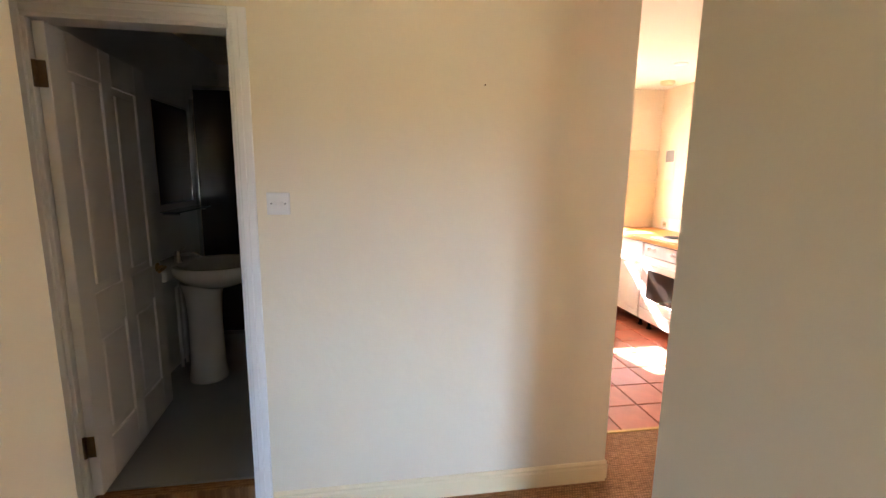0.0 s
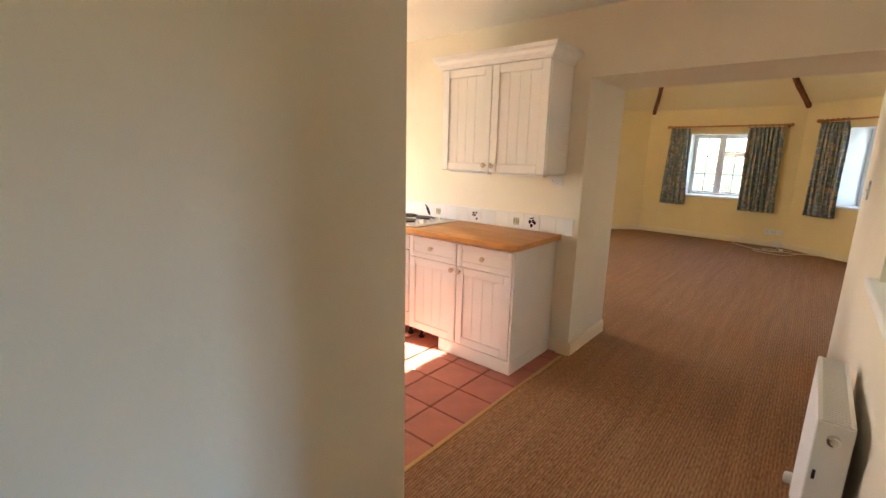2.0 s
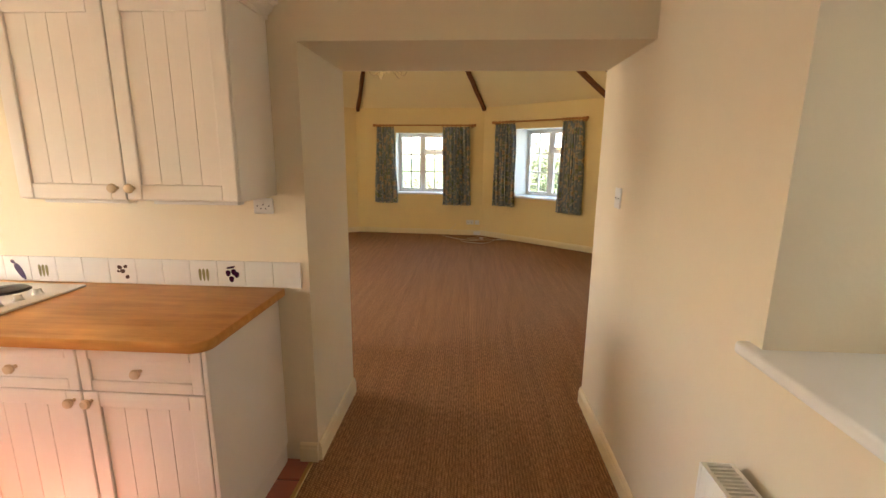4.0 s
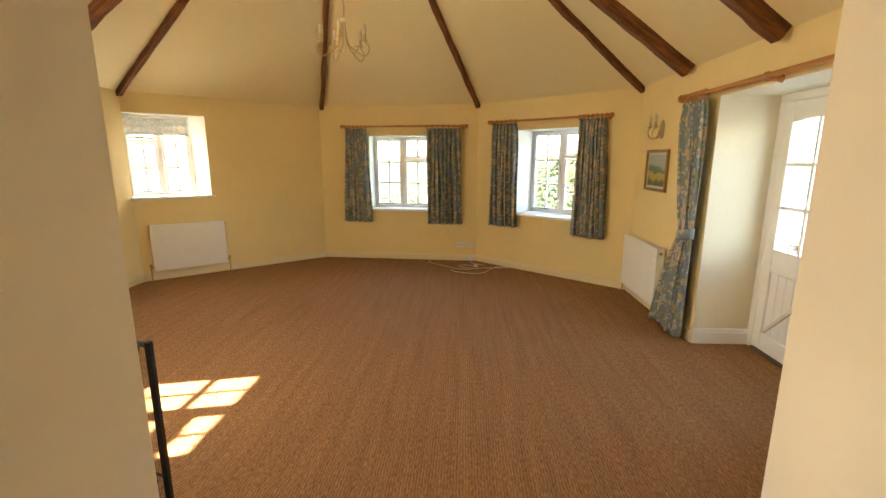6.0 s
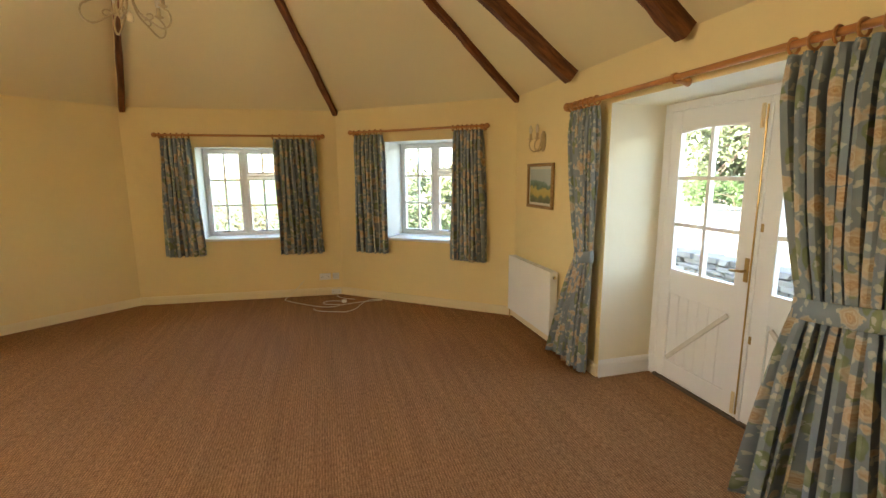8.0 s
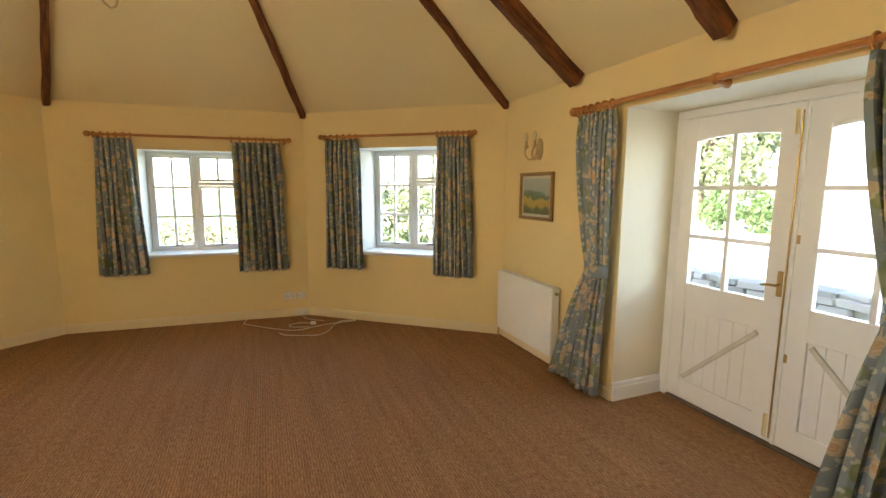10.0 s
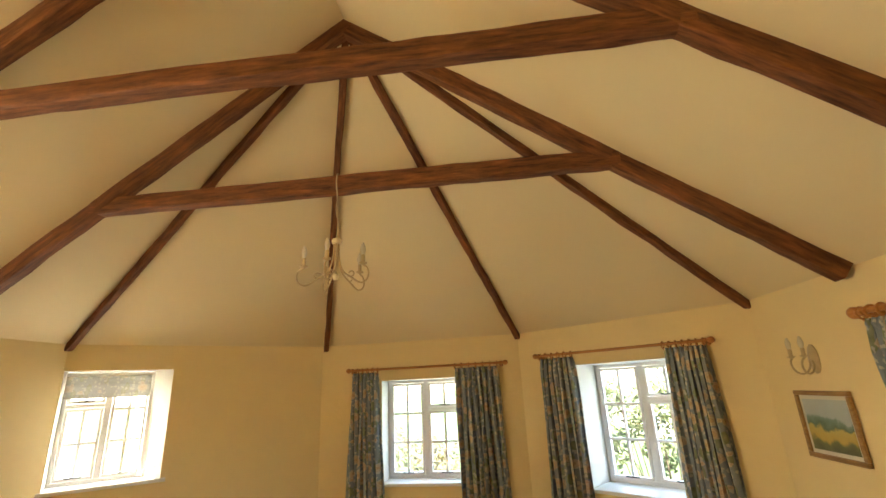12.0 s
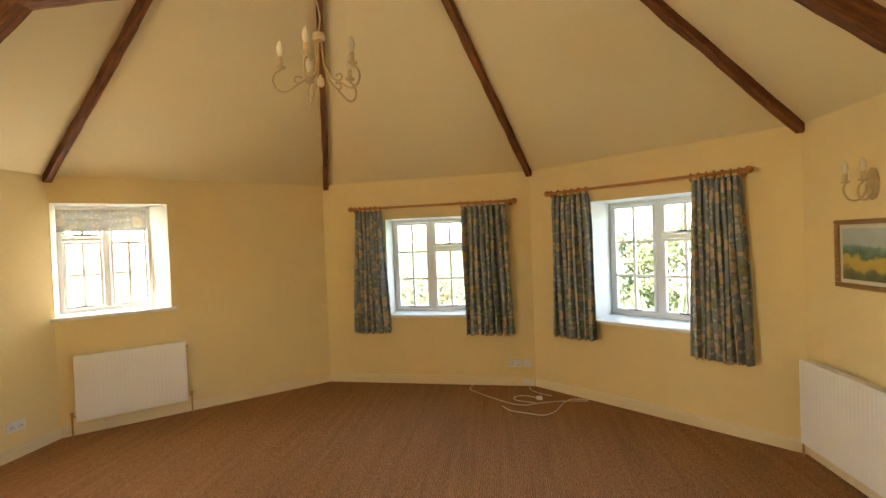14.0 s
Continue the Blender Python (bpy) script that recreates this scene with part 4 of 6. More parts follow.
# ---- picture, wall lamp, sockets ----
def plate(m, w, h, label, rockers=1, holes=0, category="socket", name="wall_socket"):
    p = thing(name, m, label, category)
    bm = bmesh.new()
    box(bm, (-w / 2, -0.010, -h / 2), (w / 2, -0.0005, h / 2), 0.003, 2)
    part("face_plate", bm, PLASTIC, p)
    for k in range(rockers):
        bm = bmesh.new()
        x = (k - (rockers - 1) / 2) * (w / max(1, rockers)) * (0.9 if holes else 0.6)
        z = h * 0.27 if holes else 0.0
        box(bm, (x - 0.006, -0.014, z - 0.009), (x + 0.006, -0.009, z + 0.009), 0.002)
        part("rocker", bm, PLASTIC, p)
    # dark blocks on the plate stand for the shade in its pin holes
    for k in range(holes):
        bm = bmesh.new()
        x = (k - (holes - 1) / 2) * (w / holes) * 0.9
        for dx, dz in ((0, 0.006), (-0.011, -0.012), (0.011, -0.012)):
            box(bm, (x + dx - 0.003, -0.0108, dz - 0.0025), (x + dx + 0.003, -0.0101, dz + 0.0025))
        part("pin_hole_shade", bm, DARK_METAL, p)
    for dx in (-0.3, 0.3):
        bm = bmesh.new()
        lathe(bm, [(0.003, 0), (0.003, 0.0012)], Matrix.Translation((dx * w, -0.0101, 0)) @ Matrix.Rotation(math.pi / 2, 4, "X"), 8)
        part("screw", bm, DARK_METAL, p)
    return p


plate(on_wall(*WALL_A, 2.26, 0.255), 0.146, 0.086, "white plastic double wall socket above the skirting", 2, 2)
plate(on_wall(*WALL_A, 2.40, 0.255), 0.086, 0.086, "white plastic aerial socket above the skirting", 0, 0)
plate(on_wall(*WALL_N, 8.40 - 4.24, 0.265), 0.146, 0.086, "white plastic double wall socket above the skirting", 2, 2)
plate(on_wall(*WALL_BATH, 1.15 + 0.042, 1.348), 0.086, 0.086, "white plastic light switch beside the bathroom door", 2, 0, "switch", "light_switch")
plate(on_wall(*WALL_K, KN - 3.96, 1.215), 0.09, 0.088, "white plastic cooker switch above the worktop", 1, 0, "switch", "light_switch")
plate(on_wall(*WALL_K, KN - 2.12, 1.287), 0.09, 0.07, "white plastic socket under the wall cupboard", 1, 1)
plate(on_wall((4.24, 0.47), (KX, 0.47), 4.24 - 3.855, 1.32), 0.075, 0.10, "white plastic light switch in the opening's side", 1, 0, "switch", "light_switch")

pic = thing("painting", on_wall(*WALL_D, 8.74 - 8.15, 1.485, 0.004), "small gilt-framed landscape painting of yellow fields and green hills", "painting")
W2, H2 = 0.26, 0.215
bm = bmesh.new()
for lo, hi in (((-W2, -0.028, H2 - 0.03), (W2, 0, H2)), ((-W2, -0.028, -H2), (W2, 0, -H2 + 0.03)), ((-W2, -0.027, -H2 + 0.03), (-W2 + 0.03, 0, H2 - 0.03)), ((W2 - 0.03, -0.027, -H2 + 0.03), (W2, 0, H2 - 0.03))):
    box(bm, lo, hi, 0.006, 2)
part("picture_frame", bm, GILT, pic)
bm = bmesh.new()
box(bm, (-W2 + 0.029, -0.010, -H2 + 0.029), (W2 - 0.029, -0.004, H2 - 0.029))
part("mount", bm, mat("mount_card", (0.66, 0.62, 0.48), 0.8), pic, "cream card mount")


def landscape_material():
    m = bpy.data.materials.new("landscape_paint")
    m.use_nodes = True
    n, l = m.node_tree.nodes, m.node_tree.links
    tc, sp, no, ad, cr = (n.new("ShaderNode" + k) for k in ("TexCoord", "SeparateXYZ", "TexNoise", "Math", "ValToRGB"))
    l.new(tc.outputs["Object"], sp.inputs["Vector"])
    l.new(tc.outputs["Object"], no.inputs["Vector"])
    no.inputs["Scale"].default_value, no.inputs["Detail"].default_value = 9, 7
    ad.operation = "MULTIPLY_ADD"
    l.new(no.outputs["Fac"], ad.inputs[0])
    ad.inputs[1].default_value = 0.20
    l.new(sp.outputs["Z"], ad.inputs[2])
    mr = n.new("ShaderNodeMapRange")
    mr.inputs["From Min"].default_value, mr.inputs["From Max"].default_value = -0.06, 0.26
    l.new(ad.outputs[0], mr.inputs["Value"])
    e = cr.color_ramp.elements
    e[0].color, e[1].color = (0.10, 0.10, 0.03, 1), (0.45, 0.50, 0.46, 1)
    for pos, col in ((0.14, (0.14, 0.16, 0.04, 1)), (0.24, (0.50, 0.35, 0.05, 1)), (0.42, (0.52, 0.40, 0.08, 1)), (0.48, (0.09, 0.15, 0.07, 1)), (0.60, (0.17, 0.26, 0.18, 1)), (0.66, (0.42, 0.46, 0.42, 1))):
        x = e.new(pos)
        x.color = col
    l.new(mr.outputs["Result"], cr.inputs["Fac"])
    l.new(cr.outputs["Color"], n["Principled BSDF"].inputs["Base Color"])
    n["Principled BSDF"].inputs["Roughness"].default_value = 0.35
    return m


bm = bmesh.new()
box(bm, (-W2 + 0.055, -0.013, -H2 + 0.055), (W2 - 0.055, -0.0105, H2 - 0.055))
part("canvas", bm, landscape_material(), pic, "painted fields and hills")

BULB = mat("bulb_glass", (0.74, 0.66, 0.48), 0.25, var=0.02)


def candle(bm_holder, place, size=1.0):
    """A drip pan and a candle tube at a place; returns the bulb's mesh."""
    m = Matrix.Translation(place) @ Matrix.Scale(size, 4)
    lathe(bm_holder, [(0.006, -0.012), (0.012, -0.006), (0.024, 0.0), (0.027, 0.006), (0.022, 0.006), (0.0125, 0.004), (0.0125, 0.055), (0.010, 0.056)], m, 14)
    bulb = bmesh.new()
    lathe(bulb, [(0.009, 0.056), (0.014, 0.070), (0.0175, 0.088), (0.016, 0.105), (0.010, 0.124), (0.004, 0.136), (0.001, 0.139)], m, 14)
    return bulb


lamp = thing("wall_lamp", on_wall(*WALL_D, 8.74 - 8.13, 1.905), "ivory painted twin candle wall lamp, unlit, above a painting", "wall lamp")
bm = bmesh.new()
lathe(bm, [(0.035, 0.0), (0.036, 0.008), (0.028, 0.016), (0.012, 0.022), (0.004, 0.024)], Matrix.Diagonal((1.35, 1.2, 2.7, 1)) @ Matrix.Rotation(math.pi / 2, 4, "X"), 20)
part("back_plate", bm, AGED, lamp, smooth=True)
for d in (-1, 1):
    bm = bmesh.new()
    pts = []
    for k in range(19):
        f = k / 18
        w = math.pi * (1.55 * f - 0.15)
        out_ = 0.025 + 0.075 * (1 - math.cos(w)) / 2 + 0.03 * f
        pts.append((d * (0.012 + 0.055 * f), -out_, -0.035 - 0.055 * math.sin(w) - 0.01 * f))
    tube(bm, pts, 0.0062, 8)
    end = pts[-1]
    bulb = candle(bm, (end[0], end[1], end[2] + 0.012), 0.95)
    arm = part("arm", bm, AGED, lamp, "ivory scrolled arm with a candle holder", True)
    part("bulb", bulb, BULB, arm, smooth=True)

# chandelier under the inner collar beam
CH = Vector((7.58, 2.28, 2.515))
chan = thing("chandelier", Matrix.Translation(CH), "ivory painted five-arm candle chandelier, unlit, hanging from a beam", "chandelier")
bm = bmesh.new()
cable_pts = [(0.008 * math.sin(19 * z), 0.008 * math.cos(23 * z), z) for z in (0.31 + 0.03 * k for k in range(11))] + [(-0.014, 0.0, 0.655), (-0.030, 0.0, 0.69), (-0.030, 0.004, 0.75), (-0.026, 0.0, 0.81), (0.0, -0.004, 0.818)]
tube(bm, cable_pts, 0.0045, 6)
part("flex", bm, FLEX, chan, "twisted pale flex", True)
bm = bmesh.new()
lathe(bm, [(0.004, 0.330), (0.028, 0.325), (0.034, 0.317), (0.034, 0.295), (0.026, 0.290), (0.004, 0.289)], None, 18)
part("ceiling_cup", bm, IVORY, chan, smooth=True)
bm = bmesh.new()
lathe(bm, [(0.003, 0.03), (0.016, 0.036), (0.020, 0.05), (0.020, 0.075), (0.010, 0.085), (0.004, 0.10)], None, 14)
part("hub", bm, IVORY, chan, smooth=True)
for k in range(5):
    a = radians(40 + 72 * k)
    c, s_ = math.cos(a), math.sin(a)
    prof = [(0.016, 0.290), (0.019, 0.23), (0.026, 0.17), (0.042, 0.115), (0.072, 0.075), (0.115, 0.045), (0.16, 0.012), (0.20, -0.004), (0.236, 0.016), (0.249, 0.056), (0.236, 0.094), (0.209, 0.112)]
    pts = [(r * c, r * s_, z) for r, z in prof]
    sm = []
    for i in range(len(pts) - 1):
        p0, p1, p2, p3 = (Vector(pts[min(max(j, 0), len(pts) - 1)]) for j in (i - 1, i, i + 1, i + 2))
        for f in (0, 0.34, 0.67):
            sm.append(0.5 * ((2 * p1) + (p2 - p0) * f + (2 * p0 - 5 * p1 + 4 * p2 - p3) * f * f + (3 * p1 - p0 - 3 * p2 + p3) * f ** 3))
    sm.append(Vector(pts[-1]))
    bm = bmesh.new()
    tube(bm, sm, 0.0058, 8)
    tube(bm, [((0.118 + 0.022 * math.cos(w)) * c, (0.118 + 0.022 * math.cos(w)) * s_, 0.066 + 0.018 * math.sin(w)) for w in (0.6 * j - 2.2 for j in range(9))], 0.0045, 6)
    bulb = candle(bm, (0.207 * c, 0.207 * s_, 0.124), 1.05)
    arm = part("arm", bm, AGED, chan, "ivory looped arm with a candle holder", True)
    part("bulb", bulb, BULB, arm, smooth=True)

# cables left on the carpet
def loose_cable(points, radius, label):
    bm = bmesh.new()
    tube(bm, points, radius, 6)
    return tagged(new("loose_cable", mesh("loose_cable", bm, CORD, True)), label, "cable")


def bend(points, steps=5):
    """A smooth line through points lying on the carpet."""
    p = [Vector(q) for q in points]
    line = []
    for i in range(len(p) - 1):
        a, b, c, d = (p[min(max(j, 0), len(p) - 1)] for j in (i - 1, i, i + 1, i + 2))
        line += [0.5 * (2 * b + (c - a) * f + (2 * a - 5 * b + 4 * c - d) * f * f + (3 * b - a - 3 * c + d) * f ** 3) for f in (k / steps for k in range(steps))]
    return line + [p[-1]]


loose_cable(bend([(10.285, 1.48, 0.21), (10.26, 1.60, 0.09), (10.16, 1.72, 0.006), (10.06, 1.68, 0.006), (9.84, 1.46, 0.006), (9.68, 1.26, 0.006), (9.65, 1.12, 0.006), (9.70, 1.02, 0.006), (9.76, 0.78, 0.006), (9.77, 0.51, 0.006)]), 0.0045, "white cable running over the carpet, one end leaning up the skirting")
loose_cable(bend([(9.69, 1.04, 0.015), (9.72, 1.14, 0.015), (9.78, 1.22, 0.008), (9.86, 1.24, 0.008), (9.91, 1.15, 0.008), (9.87, 1.05, 0.012), (9.80, 1.00, 0.015)]), 0.004, "white cable coiled once round on the carpet")
loose_cable(bend([(9.62, 1.36, 0.006), (9.51, 1.29, 0.006), (9.43, 1.10, 0.006), (9.40, 0.98, 0.006), (9.50, 0.86, 0.006), (9.69, 0.77, 0.006), (9.82, 0.66, 0.006), (9.80, 0.50, 0.006)]), 0.0045, "white cable end curving over the carpet")
loose_cable(bend([(10.235, 1.04, 0.10), (10.22, 1.05, 0.03), (10.15, 1.06, 0.006), (10.02, 1.00, 0.006), (9.91, 0.85, 0.006)]), 0.004, "white cable trailing from a socket on the skirting")
plate(on_wall(*WALL_A, 2.40, 0.045, 0.019), 0.13, 0.07, "white plastic cable outlet on the skirting", 0, 0)
adaptor = thing("plug_adaptor", Matrix.Translation((9.82, 0.985, 0.0)), "small white plug lying on the carpet", "plug")
bm = bmesh.new()
box(bm, (-0.025, -0.03, 0.001), (0.025, 0.03, 0.035), 0.008, 2)
part("plug_body", bm, PLASTIC, adaptor, smooth=True)

# folding fire guard beside the opening
guard = thing("fire_guard", Matrix.Translation((4.86, 2.39, 0)), "black iron folding fire guard with fine wire mesh", "fire guard")
GH = 0.90
for ex, ey in ((0.20, 0.62), (-0.44, 0.42)):
    bm = bmesh.new()
    u = Vector((ex, ey, 0))
    L = u.length
    u.normalize()
    m = Matrix(((u.x, -u.y, 0, 0), (u.y, u.x, 0, 0), (0, 0, 1, 0), (0, 0, 0, 1)))
    x0 = 0.014 if ex > 0 else 0.030
    box(bm, (x0, -0.006, GH - 0.022), (L, 0.006, GH), 0.002, 1, m)
    box(bm, (x0, -0.006, 0.05), (L, 0.006, 0.072), 0.002, 1, m)
    box(bm, (L - 0.002, -0.010, 0.0), (L + 0.018, 0.010, GH), 0.002, 1, m)
    box(bm, (x0, -0.005, 0.30), (L, 0.005, 0.312), 0.002, 1, m)
    pn = part("guard_panel", bm, BLACK_IRON, guard)
    wr = bmesh.new()
    x = x0 + 0.01
    while x < L - 0.005:
        box(wr, (x, -0.0005, 0.07), (x + 0.0009, 0.0005, GH - 0.02), 0, 1, m)
        x += 0.011
    z = 0.08
    while z < GH - 0.03:
        box(wr, (x0, -0.0005, z), (L, 0.0005, z + 0.0009), 0, 1, m)
        z += 0.011
    part("wire_mesh", wr, BLACK_IRON, pn, "fine black wire mesh")
bm = bmesh.new()
box(bm, (-0.012, -0.012, 0.0), (0.012, 0.012, GH + 0.006), 0.003)
part("post", bm, BLACK_IRON, guard)

# ---- kitchen ----
UF = 2.985  # face of the cupboard doors


def panelled_front(m, w, h, parent, knob=None, drawer=False, name="cupboard_door"):
    """A cottage-style front: a frame around grooved boards. Local x right, z up, face towards -y."""
    st = 0.058 if not drawer else 0.04
    bm = bmesh.new()
    box(bm, (0, 0, 0), (st, 0.019, h), 0.003)
    box(bm, (w - st, 0, 0), (w, 0.019, h), 0.003)
    box(bm, (st, 0.0005, 0), (w - st, 0.0185, st), 0.003)
    box(bm, (st, 0.0005, h - st), (w - st, 0.0185, h), 0.003)
    front = part(name, bm, CABINET, parent)
    front.matrix_local = m
    n = 1 if drawer else 4
    for k in range(n):
        bd = bmesh.new()
        wb = (w - 2 * st) / n
        box(bd, (st + k * wb + 0.0003, 0.0085, st), (st + (k + 1) * wb - 0.0003, 0.017, h - st), 0.0013)
        part("board", bd, CABINET, front)
    if knob:
        bm = bmesh.new()
        lathe(bm, [(0.007, 0), (0.007, 0.012), (0.015, 0.018), (0.018, 0.026), (0.015, 0.034), (0.006, 0.037)], Matrix.Translation((knob[0], 0, knob[1])) @ Matrix.Rotation(math.pi / 2, 4, "X"), 16)
        part("knob", bm, KNOB, front, "turned cream wooden knob", True)
    return front


def leg(bm, x, y):
    lathe(bm, [(0.025, 0.0), (0.026, 0.012), (0.014, 0.018), (0.013, 0.075), (0.022, 0.082), (0.022, 0.098)], Matrix.Translation((x, y, 0)), 12)


def base_unit(s0, w, label, doors=True, plinth=False, left_panel=False, knob_side=1):
    """A floor cupboard with one drawer over one door; s0 from the wall's first corner."""
    unit = thing("base_cupboard", on_wall(*WALL_K, s0, 0.0), label, "kitchen cupboard", "kitchen base cupboards")
    D = KX - UF
    bm = bmesh.new()
    box(bm, (0.001, -D + 0.021, 0.10), (w - 0.001, -0.004, 0.862), 0.002)
    part("body", bm, CABINET, unit)
    panelled_front(Matrix.Translation((0.003, -D, 0.687)), w - 0.006, 0.160, unit, (w / 2, 0.085), True, "drawer_front")
    panelled_front(Matrix.Translation((0.003, -D, 0.105)), w - 0.006, 0.578, unit, ((w - 0.035) if knob_side > 0 else 0.03, 0.545))
    for x in (0.06, w - 0.06):
        for y in (-D + 0.09, -0.12):
            bm = bmesh.new()
            leg(bm, x, y)
            part("leg", bm, DARK_METAL, unit, "black plastic adjustable leg", True)
    return unit


base_unit(KN - 2.555, 0.455, "cream cottage-style base cupboard with one drawer at the run's end", knob_side=-1)
base_unit(KN - 3.02, 0.465, "cream cottage-style base cupboard with one drawer beside the oven", knob_side=1)
bu = base_unit(KN - 4.36, 0.72, "cream cottage-style base cupboard in the corner of the run", knob_side=1)
D = KX - UF
endp = thing("end_panel", on_wall(*WALL_K, KN - 2.10 + 0.001, 0.0), "cream panel closing the end of the cupboards", "panel")
bm = bmesh.new()
box(bm, (0.0, -D + 0.001, 0.095), (0.016, -0.004, 0.863), 0.002)
part("board", bm, CABINET, endp)
pl = thing("plinth", on_wall(*WALL_K, KN - 2.71, 0.0), "cream plinth board under the end cupboard, ending short of the oven", "plinth")
bm = bmesh.new()
box(bm, (0.0, -D + 0.006, 0.001), (0.626, -D + 0.022, 0.098), 0.002)
part("front_board", bm, CABINET, pl)
bm = bmesh.new()
box(bm, (0.6105, -D + 0.0225, 0.001), (0.6265, -0.02, 0.094), 0.002)
part("side_board", bm, CABINET, pl)

# built-in oven
oven = thing("oven", on_wall(*WALL_K, KN - 3.62, 0.0), "white built-in electric oven with a dark glass door", "oven")
OW = 0.598
ENAMEL = mat("white_enamel", (0.80, 0.76, 0.72), 0.2, var=0.02)
bm = bmesh.new()
box(bm, (0.002, -D + 0.03, 0.10), (OW - 0.002, -0.004, 0.862), 0.002)
part("body", bm, CABINET, oven)
bm = bmesh.new()
box(bm, (0.004, -D + 0.004, 0.735), (OW - 0.004, -D + 0.03, 0.845), 0.004, 2)
panel = part("control_panel", bm, ENAMEL, oven)
for k, x in enumerate((0.09, 0.16, 0.42, 0.52)):
    bm = bmesh.new()
    lathe(bm, [(0.020, 0), (0.020, 0.008), (0.015, 0.012), (0.013, 0.026), (0.010, 0.028)], Matrix.Translation((x, -D + 0.004, 0.795)) @ Matrix.Rotation(math.pi / 2, 4, "X"), 16)
    box(bm, (x - 0.003, -D - 0.03, 0.783), (x + 0.003, -D - 0.018, 0.807), 0.001)
    part("control_knob", bm, ENAMEL, panel, smooth=False)
bm = bmesh.new()
za, zb = 0.225, 0.725
xa, xb = 0.09, OW - 0.09
box(bm, (0.004, -D, za), (xa, -D + 0.03, zb), 0.004)
box(bm, (xb, -D, za), (OW - 0.004, -D + 0.03, zb), 0.004)
box(bm, (xa, -D + 0.0005, za), (xb, -D + 0.0295, 0.32), 0.003)
box(bm, (xa, -D + 0.0005, 0.60), (xb, -D + 0.0295, zb), 0.003)
od = part("oven_door", bm, ENAMEL, oven)
bm = bmesh.new()
box(bm, (xa, -D + 0.004, 0.32), (xb, -D + 0.012, 0.60))
part("oven_glass", bm, mat("smoked_glass", (0.02, 0.015, 0.013), 0.06), od, "dark oven glass")
bm = bmesh.new()
tube(bm, [(0.05, -D, 0.672), (0.05, -D - 0.035, 0.672)], 0.007)
tube(bm, [(OW - 0.05, -D, 0.672), (OW - 0.05, -D - 0.035, 0.672)], 0.007)
box(bm, (0.03, -D - 0.048, 0.662), (OW - 0.03, -D - 0.030, 0.684), 0.006, 2)
part("door_handle", bm, ENAMEL, od)
bm = bmesh.new()
box(bm, (0.004, -D + 0.002, 0.103), (OW - 0.004, -D + 0.021, 0.215), 0.003)
part("drawer_front", bm, CABINET, oven)
for x in (0.06, OW - 0.06):
    bm = bmesh.new()
    leg(bm, x, -D + 0.09)
    part("leg", bm, DARK_METAL, oven, "black plastic adjustable leg", True)

# worktop with a rounded free corner
bm = bmesh.new()
x0, x1, y0, y1, r = 2.935, KX - 0.002, 2.05, KN - 0.002, 0.06
out = [(x1, y0), (x1, y1), (x0, y1)]
for k in range(7):
    a = math.pi + math.pi / 2 * k / 6
    out.append((x0 + r + r * math.cos(a), y0 + r + r * math.sin(a)))
f = bm.faces.new([bm.verts.new((x, y, 0.866)) for x, y in out])
up = bmesh.ops.extrude_face_region(bm, geom=[f])
bmesh.ops.translate(bm, vec=(0, 0, 0.039), verts=[g for g in up["geom"] if isinstance(g, bmesh.types.BMVert)])
bmesh.ops.bevel(bm, geom=[e for e in bm.edges if abs(e.verts[0].co.z - e.verts[1].co.z) < 1e-4], offset=0.004, segments=2, affect="EDGES", profile=0.5)
tagged(new("worktop", mesh("worktop", bm, WORKTOP, True)), "oiled orange beech worktop with a rounded corner", "worktop")

# hob
hob = thing("hob", Matrix.Translation((3.25, 3.24, 0.905)), "white enamelled electric hob with four black ring plates", "hob")
bm = bmesh.new()
box(bm, (-0.25, -0.28, 0.0005), (0.25, 0.31, 0.012), 0.005, 2)
part("hob_top", bm, ENAMEL, hob, smooth=True)
for x, y, r in ((-0.11, 0.19, 0.075), (0.12, 0.19, 0.09), (-0.11, -0.03, 0.09), (0.12, -0.03, 0.075)):
    bm = bmesh.new()
    lathe(bm, [(r + 0.008, 0.012), (r + 0.008, 0.015), (r, 0.016), (r, 0.021), (r - 0.004, 0.023), (0.03, 0.023), (0.028, 0.021), (0.002, 0.021)], Matrix.Translation((x, y, 0)), 28)
    part("ring_plate", bm, mat("cast_iron", (0.022, 0.018, 0.016), 0.6, 0.2, var=0.3, scale=30), hob, "black cast ring plate", True)
for k in range(4):
    bm = bmesh.new()
    lathe(bm, [(0.021, 0.012), (0.021, 0.016), (0.016, 0.018), (0.014, 0.036), (0.011, 0.038)], Matrix.Translation((-0.16 + 0.085 * k, -0.20, 0)), 14)
    part("control_knob", bm, ENAMEL, hob, smooth=True)

# wall cupboard
WX = 3.235
cupb = thing("wall_cupboard", on_wall(*WALL_K, KN - 2.925, 1.335), "cream cottage-style double wall cupboard with a moulded cornice", "kitchen cupboard")
CW, CD = 0.87, KX - WX
bm = bmesh.new()
box(bm, (0, -CD + 0.021, 0.0), (CW, -0.003, 0.725), 0.002)
part("body", bm, CABINET, cupb)
panelled_front(Matrix.Translation((0.002, -CD, 0.004)), CW / 2 - 0.004, 0.715, cupb, (CW / 2 - 0.035, 0.045))
panelled_front(Matrix.Translation((CW / 2 + 0.002, -CD, 0.004)), CW / 2 - 0.004, 0.715, cupb, (0.03, 0.045))
bm = bmesh.new()
